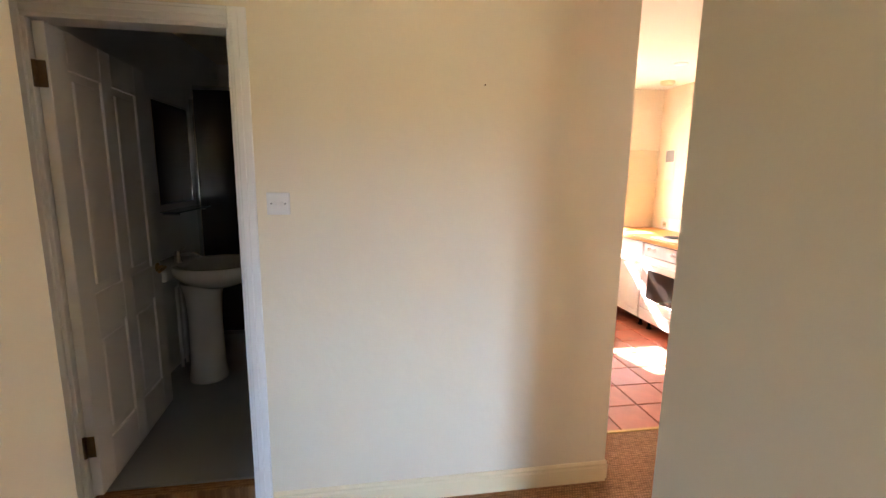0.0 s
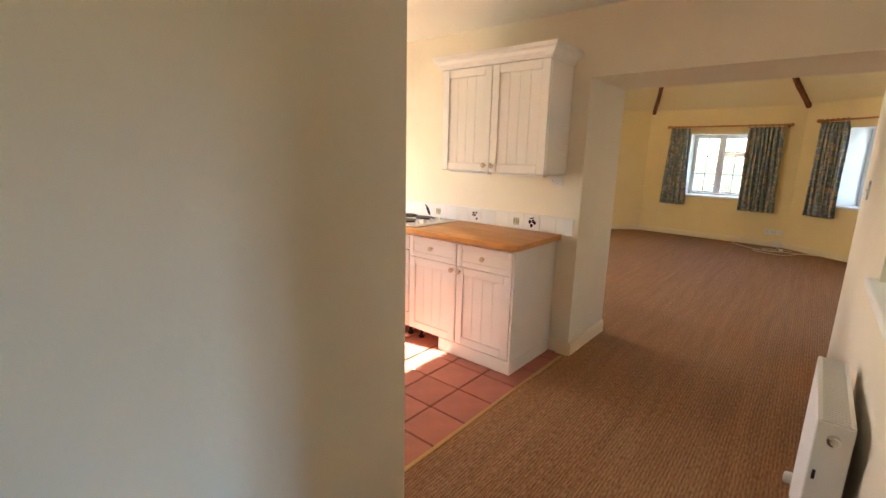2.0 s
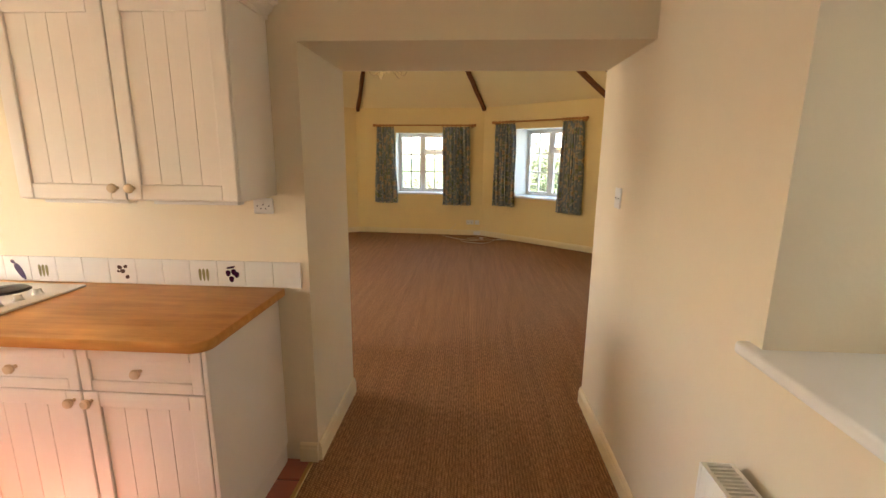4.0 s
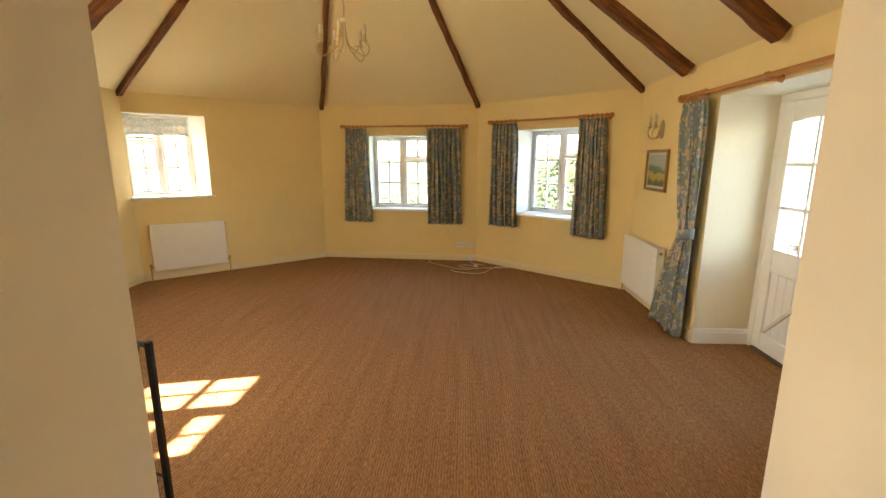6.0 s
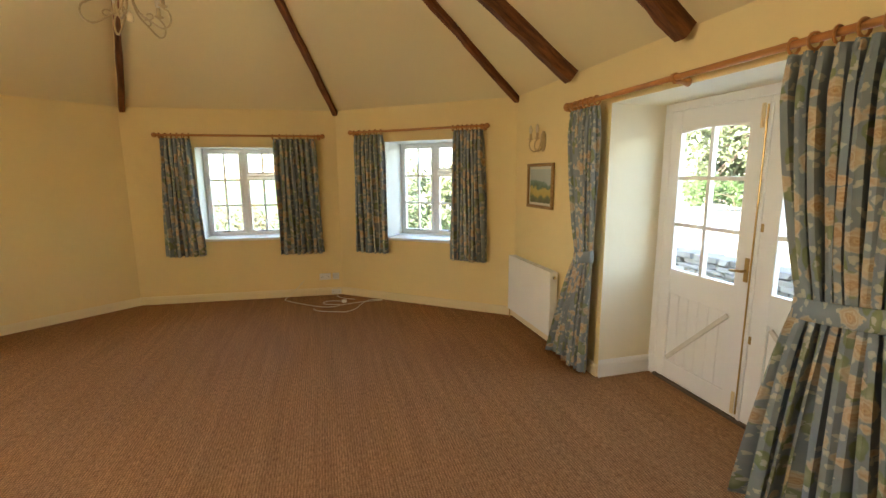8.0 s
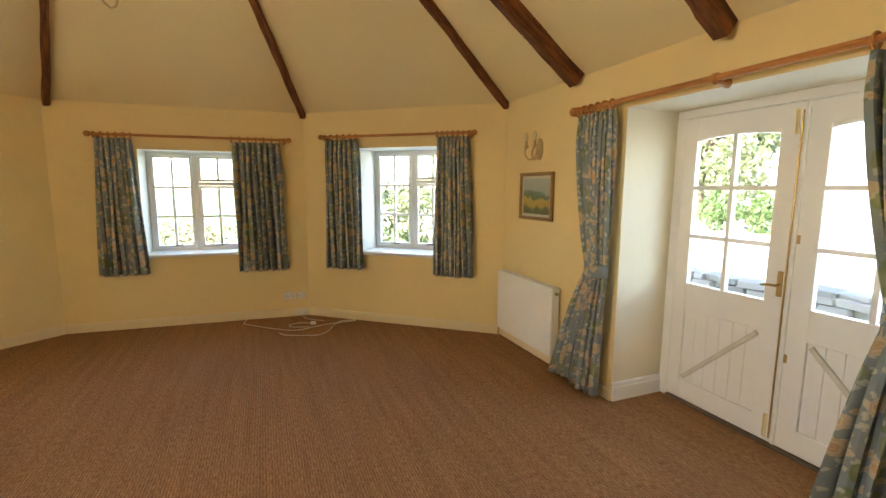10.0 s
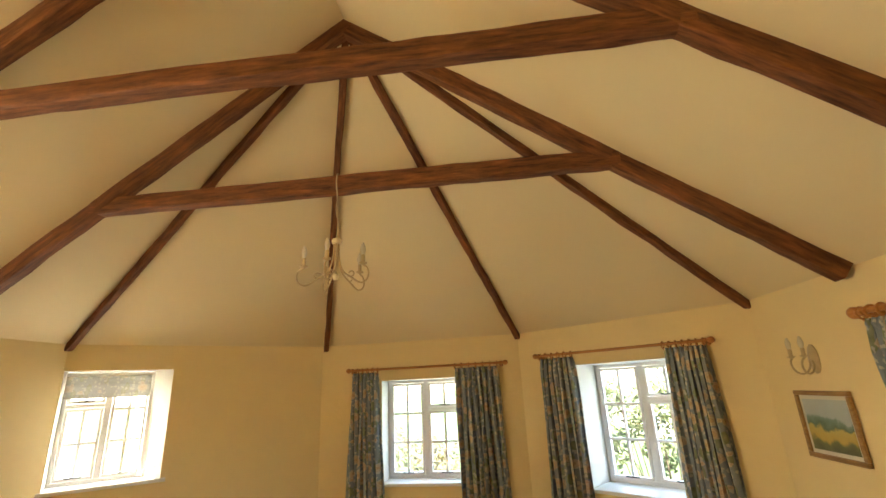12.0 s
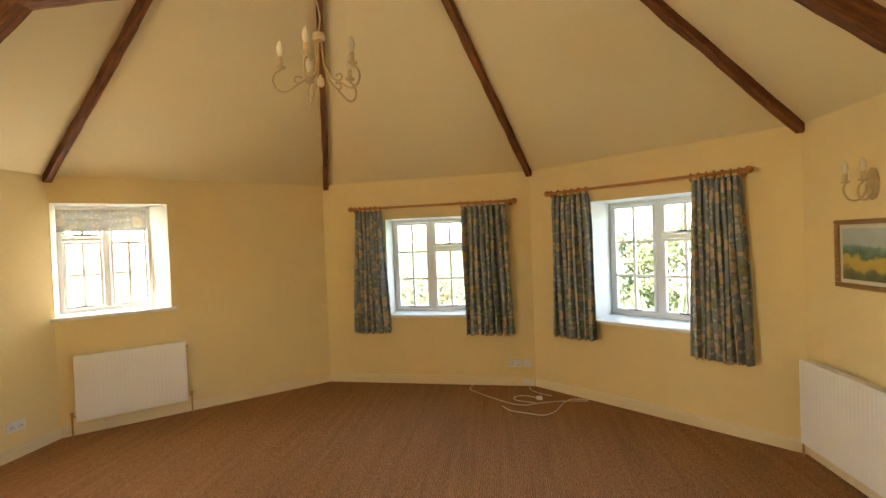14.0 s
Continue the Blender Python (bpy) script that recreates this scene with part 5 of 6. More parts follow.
prof = [(-0.012, 0.722), (0.010, 0.722), (0.012, 0.738), (0.030, 0.752), (0.040, 0.772), (0.058, 0.782), (0.060, 0.805), (-0.012, 0.805)]
rings = []
for o, z in prof:
    rings.append([bm.verts.new(v) for v in ((-o, -0.004, z), (-o, -CD - o, z), (CW + o, -CD - o, z), (CW + o, -0.004, z))])
for a, b in zip(rings, rings[1:]):
    for k in range(3):
        bm.faces.new((a[k], a[k + 1], b[k + 1], b[k]))
bm.faces.new(rings[-1])
bm.faces.new(rings[0])
part("cornice", bm, CABINET, cupb, "moulded cream cornice")
for x0, x1 in ((0.05, 0.40), (0.50, 0.84)):
    bm = bmesh.new()
    box(bm, (x0, -CD + 0.05, -0.016), (x1, -CD + 0.10, -0.001), 0.003)
    part("light_fitting", bm, PLASTIC, cupb, "slim unlit strip light under the cupboard")

# tiled splashback: one row of small tiles, some with painted fruit and vegetables
splash = thing("splashback", on_wall(*WALL_K, 0.152, 0.907), "row of glossy white wall tiles, some with painted vegetables", "splashback")
PAINT = [mat("aubergine_paint", (0.03, 0.015, 0.06), 0.2), mat("olive_paint", (0.30, 0.28, 0.14), 0.2), mat("brown_paint", (0.10, 0.06, 0.05), 0.2), mat("plum_paint", (0.05, 0.01, 0.04), 0.2)]
tile_bm = bmesh.new()
box(tile_bm, (0.0008, -0.008, 0), (0.1312, -0.0005, 0.121), 0.002, 2)
tile_mesh = mesh("tile", tile_bm, CERAMIC)
NT = 17
for k in range(NT):
    t_ = new("tile", tile_mesh)
    t_.parent = splash
    t_.location = (k * 0.1325, 0, 0)


def motif(k, kind):
    bm = bmesh.new()
    cx, cz = k * 0.1325 + 0.066, 0.06

    def blob(x, z, rx, rz, turn=0.0):
        vs = []
        for i in range(14):
            a = 2 * math.pi * i / 14
            u, v = rx * math.cos(a), rz * math.sin(a) * (1 - 0.25 * math.sin(a))
            vs.append((cx + x + u * math.cos(turn) - v * math.sin(turn), cz + z + u * math.sin(turn) + v * math.cos(turn)))
        top = [bm.verts.new((x, -0.0092, z)) for x, z in vs]
        bot = [bm.verts.new((x, -0.0078, z)) for x, z in vs]
        bm.faces.new(top)
        for i in range(14):
            bm.faces.new((top[i], bot[i], bot[(i + 1) % 14], top[(i + 1) % 14]))

    if kind == 0:
        blob(0.008, -0.005, 0.016, 0.045, 0.5)
        blob(-0.018, 0.034, 0.008, 0.014, 0.9)
    elif kind == 1:
        for j in (-0.018, 0.0, 0.018):
            blob(j, 0.0, 0.007, 0.03)
    elif kind == 2:
        for x, z, r in ((-0.012, 0.02, 0.012), (0.016, 0.024, 0.010), (0.0, 0.002, 0.013), (0.02, -0.026, 0.011), (-0.02, 0.0, 0.007)):
            blob(x, z, r, r * 0.8, x * 30)
    else:
        for x, z in ((-0.014, 0.006), (0.012, 0.012), (0.0, -0.022), (0.026, 0.0)):
            blob(x, z, 0.012, 0.015)
        blob(0.0, 0.032, 0.022, 0.005, 0.2)
    part("painted_motif", bm, PAINT[kind], splash, "dark painted vegetable on a tile")


for k, kind in ((14, 3), (13, 1), (10, 2), (7, 1), (6, 0), (3, 2), (0, 1)):
    motif(k, kind)

# rectangle a tone darker than the wall around it
cream_sheet = thing("cream_rectangle", Matrix.Translation((3.18, KN, 0.907)), "plain rectangle of darker cream on the wall above the worktop", "panel")
bm = bmesh.new()
box(bm, (0.0, -0.012, 0.0), (0.376, -0.0005, 0.85), 0.003)
part("sheet", bm, mat("darker_cream", (0.66, 0.55, 0.37), 0.5, var=0.04), cream_sheet)
# notice on the wall, ceiling fittings
note = thing("wall_calendar", on_wall(*WALL_K, KN - 4.17, 1.60), "small paper calendar with a grey picture hung on the wall", "calendar")
bm = bmesh.new()
box(bm, (-0.075, -0.004, -0.16), (0.075, -0.0005, 0.16))
part("sheet", bm, mat("paper", (0.75, 0.73, 0.68), 0.8), note)
bm = bmesh.new()
box(bm, (-0.065, -0.0055, 0.03), (0.065, -0.0042, 0.15))
part("picture", bm, mat("grey_print", (0.25, 0.26, 0.28), 0.7, var=0.5, scale=25), note)
bm = bmesh.new()
lathe(bm, [(0.055, 0.0), (0.055, -0.006), (0.04, -0.012), (0.02, -0.013)], Matrix.Translation((2.95, 3.3, LOW + 0.001)), 20)
tagged(new("ceiling_spotlight", mesh("ceiling_spotlight", bm, PLASTIC, True)), "small round recessed ceiling spotlight, unlit", "ceiling light")
ex = thing("smoke_alarm", Matrix.Translation((3.30, 3.95, LOW)), "round off-white smoke alarm on the kitchen ceiling", "smoke alarm")
bm = bmesh.new()
lathe(bm, [(0.065, 0.001), (0.065, -0.02), (0.055, -0.035), (0.02, -0.04)], None, 24)
part("housing", bm, IVORY, ex, smooth=True)

# ---- hall ----
bm = bmesh.new()
box(bm, (1.512, TILE_Y - 0.014, -0.004), (3.55, TILE_Y + 0.010, 0.005), 0.003)
structure("threshold_strip", bm, BRASS, "thin brass strip between carpet and tiles", "trim")
bm = bmesh.new()
box(bm, (2.07, SW - 0.30, 1.02), (2.76, SW + 0.032, 1.054), 0.010, 3)
structure("sill_recess", bm, WHITE, "white painted sill board with a rounded nose in the hall recess", "sill", True)
bm = bmesh.new()
box(bm, (2.617, SW - 0.555, 1.056), (2.6995, SW - 0.49, 2.248))
structure("wall_recess_back", bm, HALL, "magnolia plaster at the back of the hall recess", "wall")
nail = thing("nail", on_wall(*WALL_BATH, 1.15 + 0.853, 1.823), "small dark nail standing out of the plaster", "nail")
bm = bmesh.new()
lathe(bm, [(0.0015, 0.0), (0.0015, 0.012), (0.003, 0.013), (0.003, 0.0145)], Matrix.Rotation(math.pi / 2, 4, "X"), 8)
part("shank", bm, HINGE, nail)

# bathroom door: casing, stop and leaf swung into the bathroom
O0, O1, OH = -0.77, -0.09, 2.0
bm = bmesh.new()
for a, b in ((O0, O0 + 0.022), (O1 - 0.022, O1)):
    box(bm, (a + 0.0005, BW - 0.002, 0.0), (b - 0.0005, BW + 0.102, OH - 0.022), 0.002)
box(bm, (O0 + 0.0005, BW - 0.0015, OH - 0.022), (O1 - 0.0005, BW + 0.1015, OH - 0.0005), 0.002)
structure("door_lining", bm, WHITE, "white painted lining of the bathroom doorway", "door frame")
bm = bmesh.new()
aw = 0.062
for a, b in ((O0 - aw + 0.01, O0 + 0.01), (O1 - 0.01, O1 + aw - 0.01)):
    box(bm, (a, BW - 0.014, 0.0), (b, BW - 0.0025, OH + aw - 0.012), 0.003)
    box(bm, (a + 0.012, BW - 0.022, 0.0), (b - 0.026, BW - 0.0145, OH + aw - 0.024), 0.003)
box(bm, (O0 + 0.0105, BW - 0.0135, OH - 0.01), (O1 - 0.0105, BW - 0.003, OH + aw - 0.0125), 0.003)
box(bm, (O0 + 0.0105, BW - 0.0215, OH + 0.012), (O1 - 0.0105, BW - 0.014, OH + aw - 0.026), 0.003)
structure("architrave", bm, WHITE, "white painted moulded architrave around the bathroom doorway", "architrave")

LW, LH = 0.80, 1.82
bdoor = thing("door_bathroom", Matrix.Translation((O0 + 0.030, BW + 0.012, 0.150)) @ Matrix.Rotation(radians(94), 4, "Z"), "white moulded four-panel bathroom door standing open", "door", kind="structure")
bm = bmesh.new()
yA, yB = -0.038, 0.0
cols = [(0.0, 0.115), (0.355, 0.445), (LW - 0.115, LW)]
rows = [(0.0, 0.19), (0.65, 0.82), (LH - 0.14, LH)]
box(bm, (0, yA, 0), (0.115, yB, LH), 0.002)
bleaf = part("door_stile", bm, WHITE, bdoor)
for a, b in cols[1:]:
    bm = bmesh.new()
    box(bm, (a, yA, 0), (b, yB, LH), 0.002)
    part("door_stile", bm, WHITE, bdoor)
gaps = [(cols[0][1], cols[1][0]), (cols[1][1], cols[2][0])]
for a, b in gaps:
    for c, d in rows:
        bm = bmesh.new()
        box(bm, (a, yA + 0.0004, c), (b, yB - 0.0004, d), 0.0015)
        part("door_rail", bm, WHITE, bdoor)
    for c, d in ((rows[0][1], rows[1][0]), (rows[1][1], rows[2][0])):
        bm = bmesh.new()
        box(bm, (a, yA + 0.010, c), (b, yB - 0.010, d))
        box(bm, (a + 0.032, yA + 0.003, c + 0.032), (b - 0.032, yB - 0.003, d - 0.032), 0.006, 2)
        part("door_panel", bm, WHITE, bdoor)
for z in (0.175, 1.60):
    bm = bmesh.new()
    tube(bm, [(-0.006, 0.004, z), (-0.006, 0.004, z + 0.09)], 0.007, 8)
    box(bm, (-0.0035, -0.030, z), (-0.0005, 0.004, z + 0.09), 0.001)
    part("hinge", bm, HINGE, bdoor, "dull brass hinge")
bm = bmesh.new()
for d, y in ((-1, yA), (1, yB)):
    lathe(bm, [(0.024, 0.0), (0.024, 0.006), (0.011, 0.008), (0.011, 0.03)], Matrix.Translation((LW - 0.055, y, 0.80)) @ Matrix.Rotation(d * -math.pi / 2, 4, "X"), 14)
    tube(bm, [(LW - 0.055, y + d * 0.04, 0.80), (LW - 0.08, y + d * 0.045, 0.80), (LW - 0.15, y + d * 0.043, 0.795)], 0.009, 8)
part("lever_handle", bm, BRASS, bdoor, "brass lever handle", True)

# ---- bathroom ----
basin = thing("wash_basin", Matrix.Translation((-0.59, 2.72, 0.14)) @ Matrix.Diagonal((1, 1, 0.93, 1)), "white ceramic pedestal wash basin with a chrome tap", "wash basin")
bm = bmesh.new()
lathe(bm, [(0.115, 0.0), (0.12, 0.02), (0.105, 0.10), (0.10, 0.45), (0.11, 0.60), (0.13, 0.69)], Matrix.Translation((-0.07, 0, 0)), 24)
part("pedestal", bm, CERAMIC, basin, smooth=True)
bm = bmesh.new()
lathe(bm, [(0.10, 0.66), (0.20, 0.70), (0.26, 0.76), (0.275, 0.81), (0.27, 0.822), (0.235, 0.82), (0.21, 0.79), (0.14, 0.73), (0.03, 0.715), (0.004, 0.715)], Matrix.Translation((0.03, 0, 0)) @ Matrix.Diagonal((0.95, 1.0, 1, 1)), 36)
box(bm, (-0.335, -0.25, 0.745), (-0.17, 0.25, 0.825), 0.02, 3)
part("bowl", bm, CERAMIC, basin, smooth=True)
bm = bmesh.new()
lathe(bm, [(0.026, 0.822), (0.026, 0.83), (0.02, 0.84), (0.018, 0.89), (0.010, 0.90)], Matrix.Translation((-0.2, 0, 0)), 14)
tube(bm, [(-0.2, 0, 0.87), (-0.15, 0, 0.885), (-0.09, 0, 0.88), (-0.075, 0, 0.865)], 0.011, 10)
tube(bm, [(-0.2, 0, 0.90), (-0.16, 0, 0.925)], 0.006, 8)
part("tap", bm, CHROME, basin, "chrome mixer tap", True)
mirror = thing("bathroom_mirror", Matrix.Translation((-0.928, 3.13, 1.25)), "frameless wall mirror with a glass shelf over the basin", "mirror")
bm = bmesh.new()
box(bm, (0.0, -0.27, 0.0), (0.006, 0.27, 0.65), 0.002)
part("mirror_glass", bm, mat("mirror", (0.85, 0.87, 0.87), 0.02, 1.0), mirror)
bm = bmesh.new()
box(bm, (0.001, -0.28, -0.05), (0.12, 0.28, -0.042), 0.002)
part("shelf", bm, mat("shelf_glass", (0.25, 0.30, 0.28), 0.1), mirror, "glass shelf")
for y in (-0.24, 0.24):
    bm = bmesh.new()
    tube(bm, [(0.001, y, -0.06), (0.10, y, -0.06)], 0.008, 8)
    part("bracket", bm, CHROME, mirror)
screen = thing("shower_screen", Matrix.Translation((-0.925, 3.46, 0.14)), "framed glass shower screen with a chrome upright", "shower screen")
bm = bmesh.new()
box(bm, (0.0, 0.0, 0.02), (0.03, 0.03, 1.85), 0.003)
box(bm, (1.10, 0.0, 0.02), (1.13, 0.03, 1.95), 0.003)
box(bm, (0.03, 0.001, 1.92), (1.10, 0.029, 1.95), 0.003)
box(bm, (0.03, 0.001, 0.02), (1.10, 0.029, 0.05), 0.003)
part("screen_frame", bm, CHROME, screen)
# opaque near-black sheet between the frame bars
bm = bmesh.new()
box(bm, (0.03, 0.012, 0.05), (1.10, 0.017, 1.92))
part("screen_glass", bm, mat("dark_glass", (0.05, 0.045, 0.035), 0.15), screen, "dark opaque glass")
shower = thing("wall_shower", Matrix.Translation((-0.925, 3.70, 1.90)), "chrome shower head on a wall arm", "shower")
bm = bmesh.new()
tube(bm, [(0.0, 0, 0.0), (0.12, 0, 0.06), (0.22, 0, 0.06)], 0.010, 8)
lathe(bm, [(0.012, 0.07), (0.02, 0.05), (0.07, 0.035), (0.07, 0.02)], Matrix.Translation((0.24, 0, 0)), 18)
part("arm", bm, CHROME, shower, smooth=True)
bm = bmesh.new()
for x, y in ((-0.30, 0.18), (-0.30, 0.26)):
    tube(bm, [(x, y, 0.001), (x, y, 0.60), (x + 0.10, y - 0.05, 0.70)], 0.011, 8)
part("supply_pipe", bm, RADIATOR, basin, "white painted supply pipes", True)

# ---- skirtings ----
skirting("skirting_room", [(ROOM[0], ROOM[1]), (ROOM[1], ROOM[2]), (ROOM[2], ROOM[3]), (ROOM[3], ROOM[4]), (ROOM[4], (7.11, -0.865)), ((5.45, -0.865), ROOM[5]), (ROOM[5], (4.24, 0.47)), ((4.24, 1.93), ROOM[0])])
skirting("skirting_recess", [((7.11, -0.865 + 0.001), (7.11, -1.329)), ((5.45, -1.329), (5.45, -0.865))], 0.14, paint=WHITE)
skirting("skirting_opening", [((KX, 1.93), (4.24, 1.93)), ((4.24, 0.47), (KX, 0.47)), ((KX, 2.02), (KX, 1.93))])
skirting("skirting_hall", [((KX, SW), (PE, SW)), ((O1 + 0.055, BW), (1.51, BW)), ((PE, SW), (PE, -3.2)), ((-0.05, -3.2), (-0.05, SW))], 0.1)
skirting("skirting_kitchen_end", [((1.51, BW), (1.51, BW + 0.36))], 0.1)

# ---- outside ----
LEAF = [mat("leaf_light", (0.10, 0.12, 0.055), 0.6, var=0.3, scale=3), mat("leaf_dark", (0.045, 0.08, 0.02), 0.6, var=0.3, scale=3), mat("leaf_dry", (0.12, 0.10, 0.05), 0.7, var=0.3, scale=3)]
BARK = mat("bark", (0.10, 0.07, 0.05), 0.9, var=0.3, scale=6, bump=0.8, bump_scale=25)


def foliage(name, m, blobs, leaves, size, material, seed, label, trunk=None, category="shrub"):
    """A plant: stems and many single leaves scattered through uneven clumps (x, y, z, radius)."""
    plant = thing(name, m, label, category)
    rnd = random.Random(seed)
    bm = bmesh.new()
    base = Vector((0, 0, 0))
    if trunk:
        tube(bm, [(0, 0, -0.3), (0.03, 0.02, trunk * 0.5), (0.0, 0.06, trunk)], [0.16, 0.12, 0.08], 10)
        base = Vector((0, 0.06, trunk))
    for x, y, z, r in blobs:
        mid = (base + Vector((x, y, z))) / 2 + Vector((0, 0, 0.1))
        tube(bm, [base if trunk else (x * 0.3, y * 0.3, -0.3), mid, (x, y, z)], [0.05, 0.03, 0.012] if trunk else [0.012, 0.008, 0.004], 6)
    part("trunk" if trunk else "stems", bm, BARK, plant, smooth=True)
    verts, faces = [], []
    for x, y, z, r in blobs:
        for _ in range(leaves):
            d = Vector((rnd.gauss(0, 1), rnd.gauss(0, 1), rnd.gauss(0, 1))).normalized()
            c = Vector((x, y, z)) + d * r * rnd.uniform(0.35, 1.08) ** 0.6
            u = Vector((rnd.gauss(0, 1), rnd.gauss(0, 1), rnd.gauss(0, 1))).normalized()
            w = u.orthogonal().normalized()
            L = size * rnd.uniform(0.6, 1.3)
            k = len(verts)
            n_ = u.cross(w) * L * 0.12
            verts += [c - u * L, c + w * L * 0.45 + n_, c + u * L, c - w * L * 0.45 + n_]
            faces += [(k, k + 1, k + 2), (k, k + 2, k + 3)]
    data = bpy.data.meshes.new("crown")
    data.from_pydata([tuple(v) for v in verts], [], faces)
    data.materials.append(material)
    ob = new("crown", data)
    ob.parent = plant
    return plant


def clumps(seed, n, spread, zlo, zhi, rlo, rhi):
    rnd = random.Random(seed)
    return [(rnd.uniform(-spread[0], spread[0]), rnd.uniform(-spread[1], spread[1]), rnd.uniform(zlo, zhi), rnd.uniform(rlo, rhi)) for _ in range(n)]


foliage("garden_shrub", pose(14.2, 2.4, -0.3, 0, 0, 0), clumps(1, 14, (0.7, 2.4), 0.2, 1.1, 0.25, 0.45), 260, 0.05, LEAF[2], 1, "dry straggling sunlit garden shrub outside a window")
foliage("garden_shrub", pose(13.6, -1.6, -0.3, 0, 0, 0), clumps(2, 22, (0.9, 1.6), 0.3, 2.5, 0.25, 0.5), 240, 0.06, LEAF[0], 2, "tall leafy green garden shrub outside a window")
foliage("garden_shrub", pose(14.5, 0.4, -0.3, 0, 0, 0), clumps(7, 14, (0.8, 1.2), 0.3, 1.6, 0.25, 0.45), 240, 0.06, LEAF[0], 7, "leafy green garden shrub outside a window")
foliage("garden_tree", pose(14.9, -11.6, 0.5, 0, 0, 0), clumps(3, 54, (2.4, 2.0), 0.4, 4.2, 0.5, 0.9), 260, 0.10, LEAF[0], 3, "broad green garden tree beyond the gravel yard", 2.2, "tree")
foliage("garden_shrub", pose(12.3, -8.6, 0.6, 0, 0, 0), clumps(4, 16, (1.6, 0.6), 0.1, 0.7, 0.25, 0.4), 220, 0.06, LEAF[1], 4, "rounded dark green shrub on the gravel yard")

# raised yard held by a dry stone wall
bank = bmesh.new()
box(bank, (-8, -40, -0.32), (30, -4.4, 0.62))
structure("raised_yard", bank, mat("pale_gravel", (0.30, 0.28, 0.23), 0.95, var=0.35, scale=2, bump=0.8, bump_scale=30), "raised sunlit pale gravel yard behind the stone wall", "yard")
wallob = thing("dry_stone_wall", Matrix.Translation((0, -4.05, -0.3)), "low grey dry stone retaining wall of thin flat stones", "stone wall")
STONE = bpy.data.materials.new("grey_stone")
STONE.use_nodes = True
n, l = STONE.node_tree.nodes, STONE.node_tree.links
oi, nz, cr, mx = (n.new("ShaderNode" + k) for k in ("ObjectInfo", "TexNoise", "ValToRGB", "MixRGB"))
cr.color_ramp.elements[0].color, cr.color_ramp.elements[1].color = (0.20, 0.19, 0.17, 1), (0.42, 0.39, 0.34, 1)
l.new(oi.outputs["Random"], cr.inputs["Fac"])
nz.inputs["Scale"].default_value, nz.inputs["Detail"].default_value = 12, 8
mx.blend_type, mx.inputs["Fac"].default_value = "MULTIPLY", 0.6
l.new(cr.outputs["Color"], mx.inputs[1])
l.new(nz.outputs["Color"], mx.inputs[2])
l.new(mx.outputs["Color"], n["Principled BSDF"].inputs["Base Color"])
n["Principled BSDF"].inputs["Roughness"].default_value = 0.9
stones = []
for k in range(6):
    rnd = random.Random(100 + k)
    bm = bmesh.new()
    box(bm, (-0.5, -0.5, -0.5), (0.5, 0.5, 0.5), 0.12, 1)
    for v in bm.verts:
        v.co += Vector((rnd.uniform(-0.06, 0.06), rnd.uniform(-0.06, 0.06), rnd.uniform(-0.07, 0.07)))
    stones.append(mesh("stone", bm, STONE))
rnd = random.Random(9)
z, count = 0.0, 0
while z < 1.02:
    hgt = rnd.uniform(0.05, 0.09)
    x = 3.4 + rnd.uniform(0, 0.3)
    while x < 10.5 and count < 300:
        w_ = rnd.uniform(0.14, 0.42)
        st = new("stone", stones[rnd.randrange(6)])
        st.parent = wallob
        st.location = (x + w_ / 2, rnd.uniform(-0.03, 0.03), z + hgt / 2)
        st.scale = (w_ * 1.03, 0.34, hgt * 1.05)
        st.rotation_euler = (rnd.uniform(-0.05, 0.05), rnd.uniform(-0.03, 0.03), rnd.uniform(-0.05, 0.05))
        x += w_
        count += 1
    z += hgt
bm = bmesh.new()
box(bm, (2.5, -3.85, -0.31), (11, -1.32, -0.10))
structure("terrace", bm, mat("terrace_stone", (0.30, 0.28, 0.24), 0.85, var=0.25, scale=3, bump=0.5, bump_scale=12), "pale stone terrace outside the garden doors", "paving")

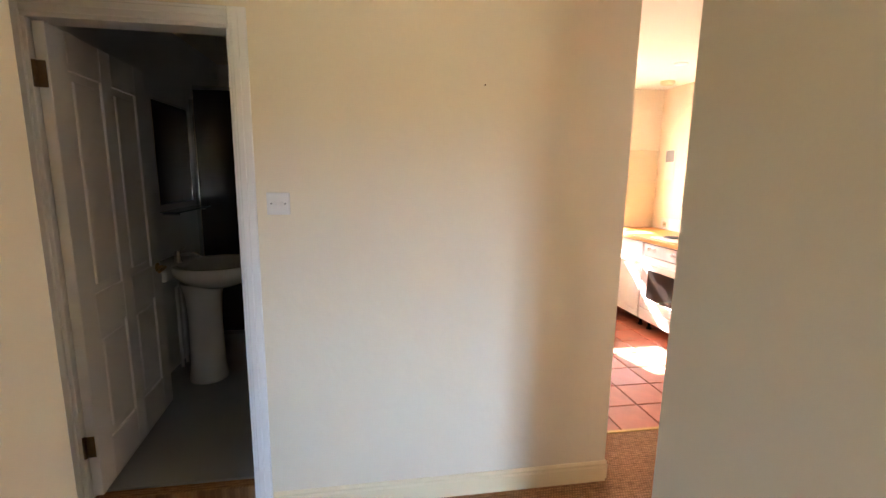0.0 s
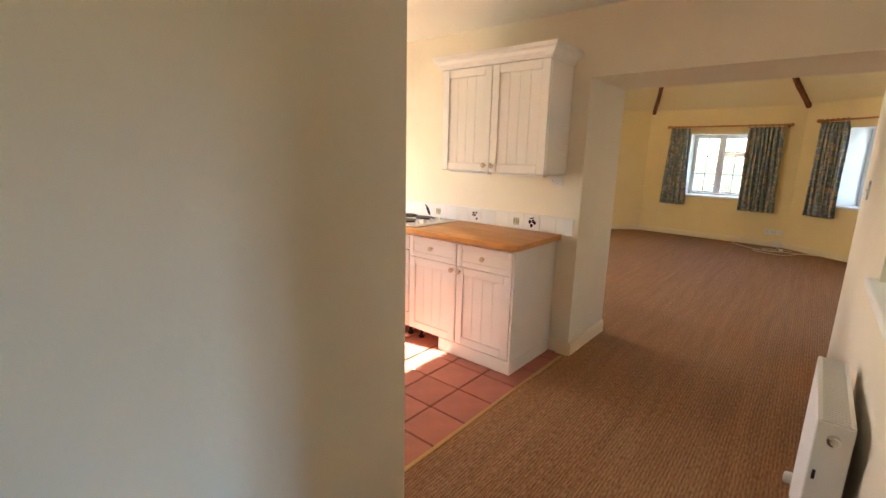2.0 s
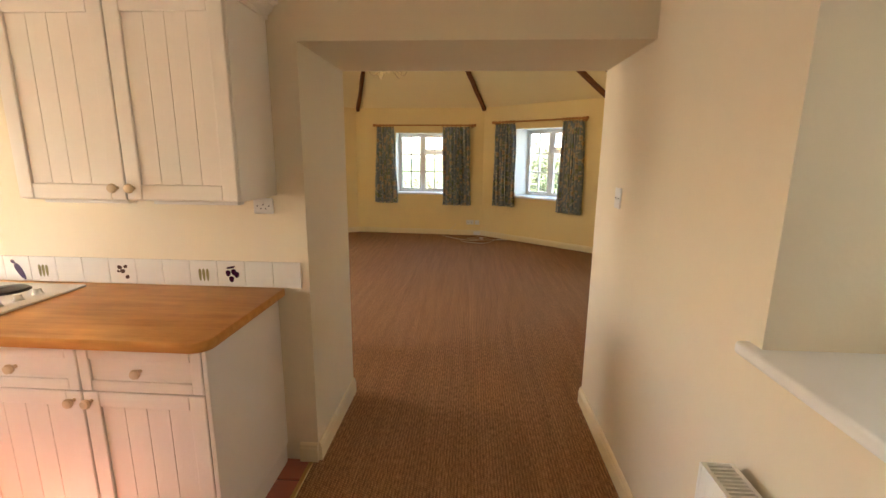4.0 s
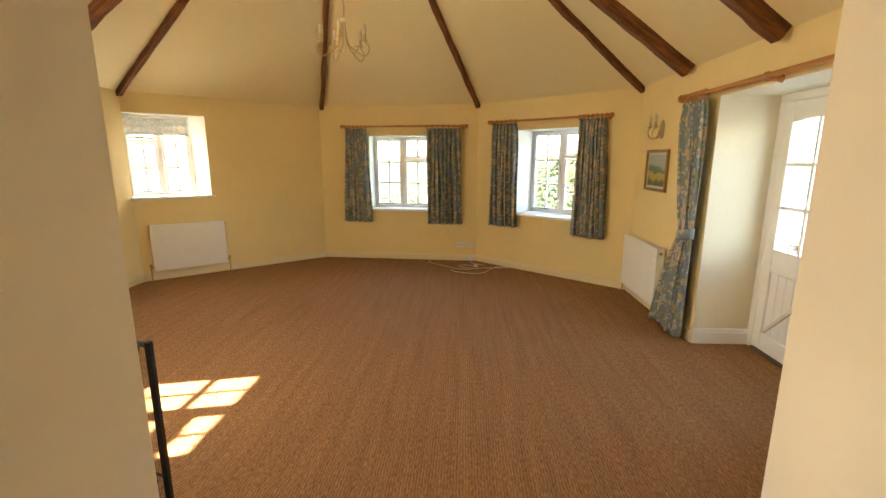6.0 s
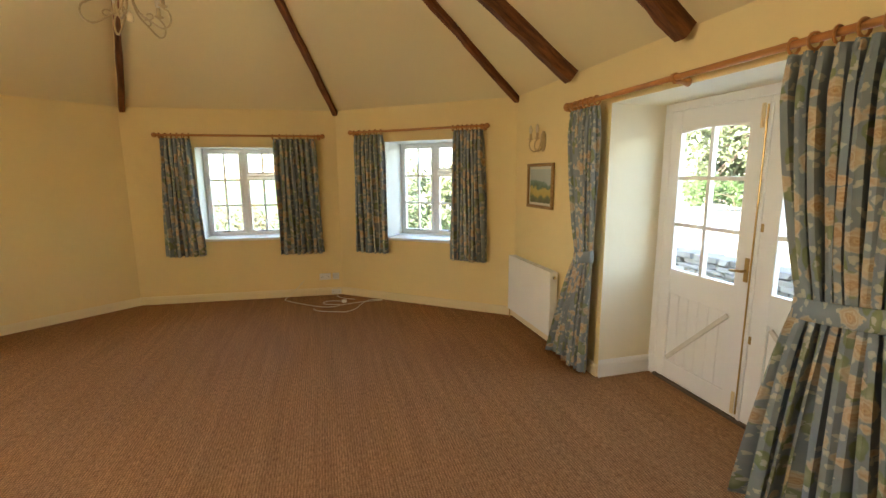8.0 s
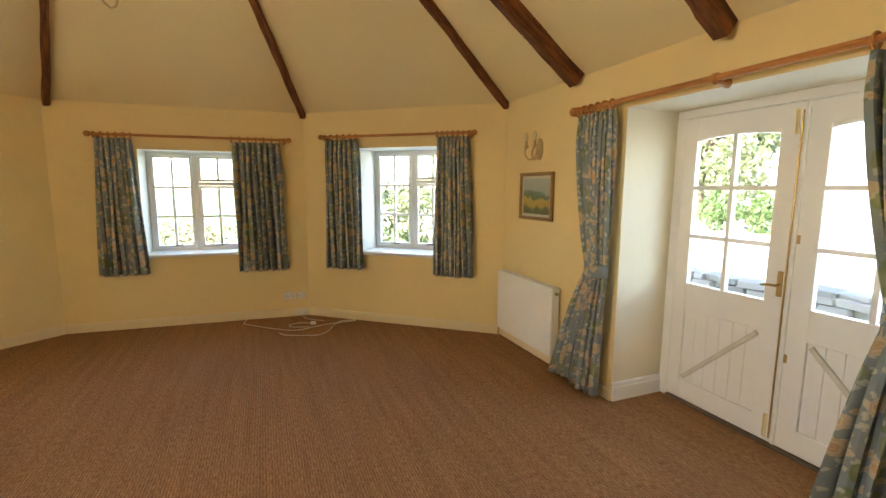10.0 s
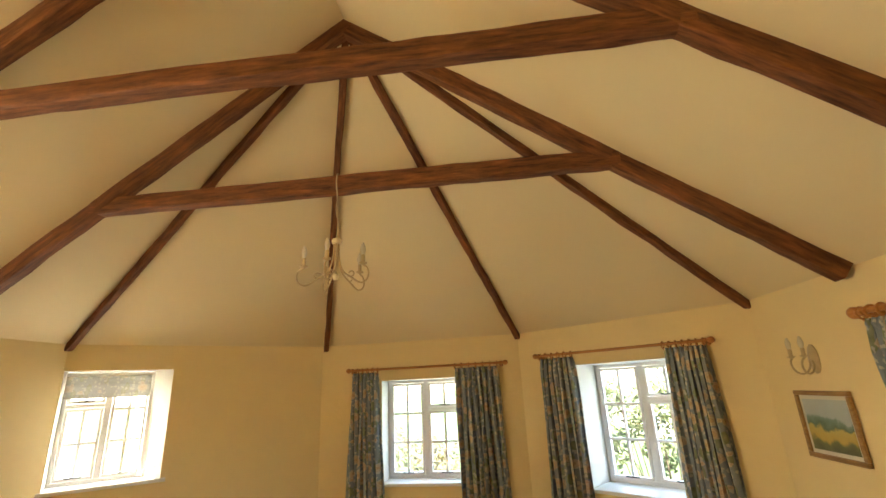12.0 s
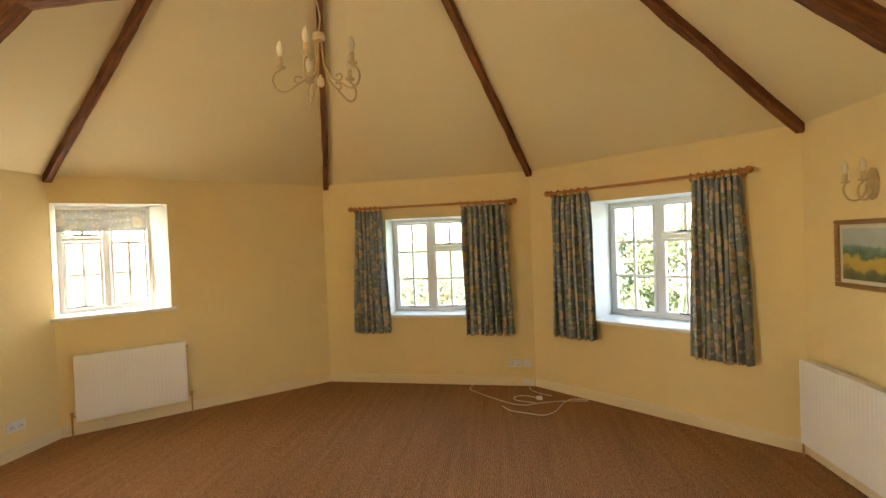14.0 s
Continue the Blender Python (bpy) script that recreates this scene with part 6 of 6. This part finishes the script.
# ---- kitchen floor tiles ----
TERRA = bpy.data.materials.new("terracotta")
TERRA.use_nodes = True
n, l = TERRA.node_tree.nodes, TERRA.node_tree.links
oi, nz, cr, mx, tc, bp = (n.new("ShaderNode" + k) for k in ("ObjectInfo", "TexNoise", "ValToRGB", "MixRGB", "TexCoord", "Bump"))
cr.color_ramp.elements[0].color, cr.color_ramp.elements[1].color = (0.34, 0.095, 0.055, 1), (0.47, 0.155, 0.088, 1)
l.new(oi.outputs["Random"], cr.inputs["Fac"])
l.new(tc.outputs["Object"], nz.inputs["Vector"])
nz.inputs["Scale"].default_value, nz.inputs["Detail"].default_value = 7, 9
mr = n.new("ShaderNodeMapRange")
mr.inputs["To Min"].default_value, mr.inputs["To Max"].default_value = 0.65, 1.3
l.new(nz.outputs["Fac"], mr.inputs["Value"])
mx.blend_type, mx.inputs["Fac"].default_value = "MULTIPLY", 1.0
l.new(cr.outputs["Color"], mx.inputs[1])
l.new(mr.outputs["Result"], mx.inputs[2])
l.new(mx.outputs["Color"], n["Principled BSDF"].inputs["Base Color"])
n["Principled BSDF"].inputs["Roughness"].default_value = 0.32
l.new(nz.outputs["Fac"], bp.inputs["Height"])
bp.inputs["Strength"].default_value, bp.inputs["Distance"].default_value = 0.15, 0.01
l.new(bp.outputs["Normal"], n["Principled BSDF"].inputs["Normal"])
P_ = 0.265
tiles = []
for k in range(3):
    rnd = random.Random(50 + k)
    bm = bmesh.new()
    box(bm, (0.004, 0.004, -0.02), (P_ - 0.004, P_ - 0.004, 0.0), 0.004, 1)
    for v in bm.verts:
        v.co.z += rnd.uniform(-0.0008, 0.0008)
    tiles.append(mesh("floor_tile", bm, TERRA))
rnd = random.Random(4)
for j in range(10):
    for i in range(9):
        x, y = 1.505 + i * P_ - 0.20, TILE_Y + 0.003 + j * P_
        if x + P_ < 1.52 or x > KX - 0.01 or y > KN - 0.02:
            continue
        t_ = new("floor_tile", tiles[rnd.randrange(3)])
        t_.parent = floor_kitchen
        t_.location = (x, y, 0.0)
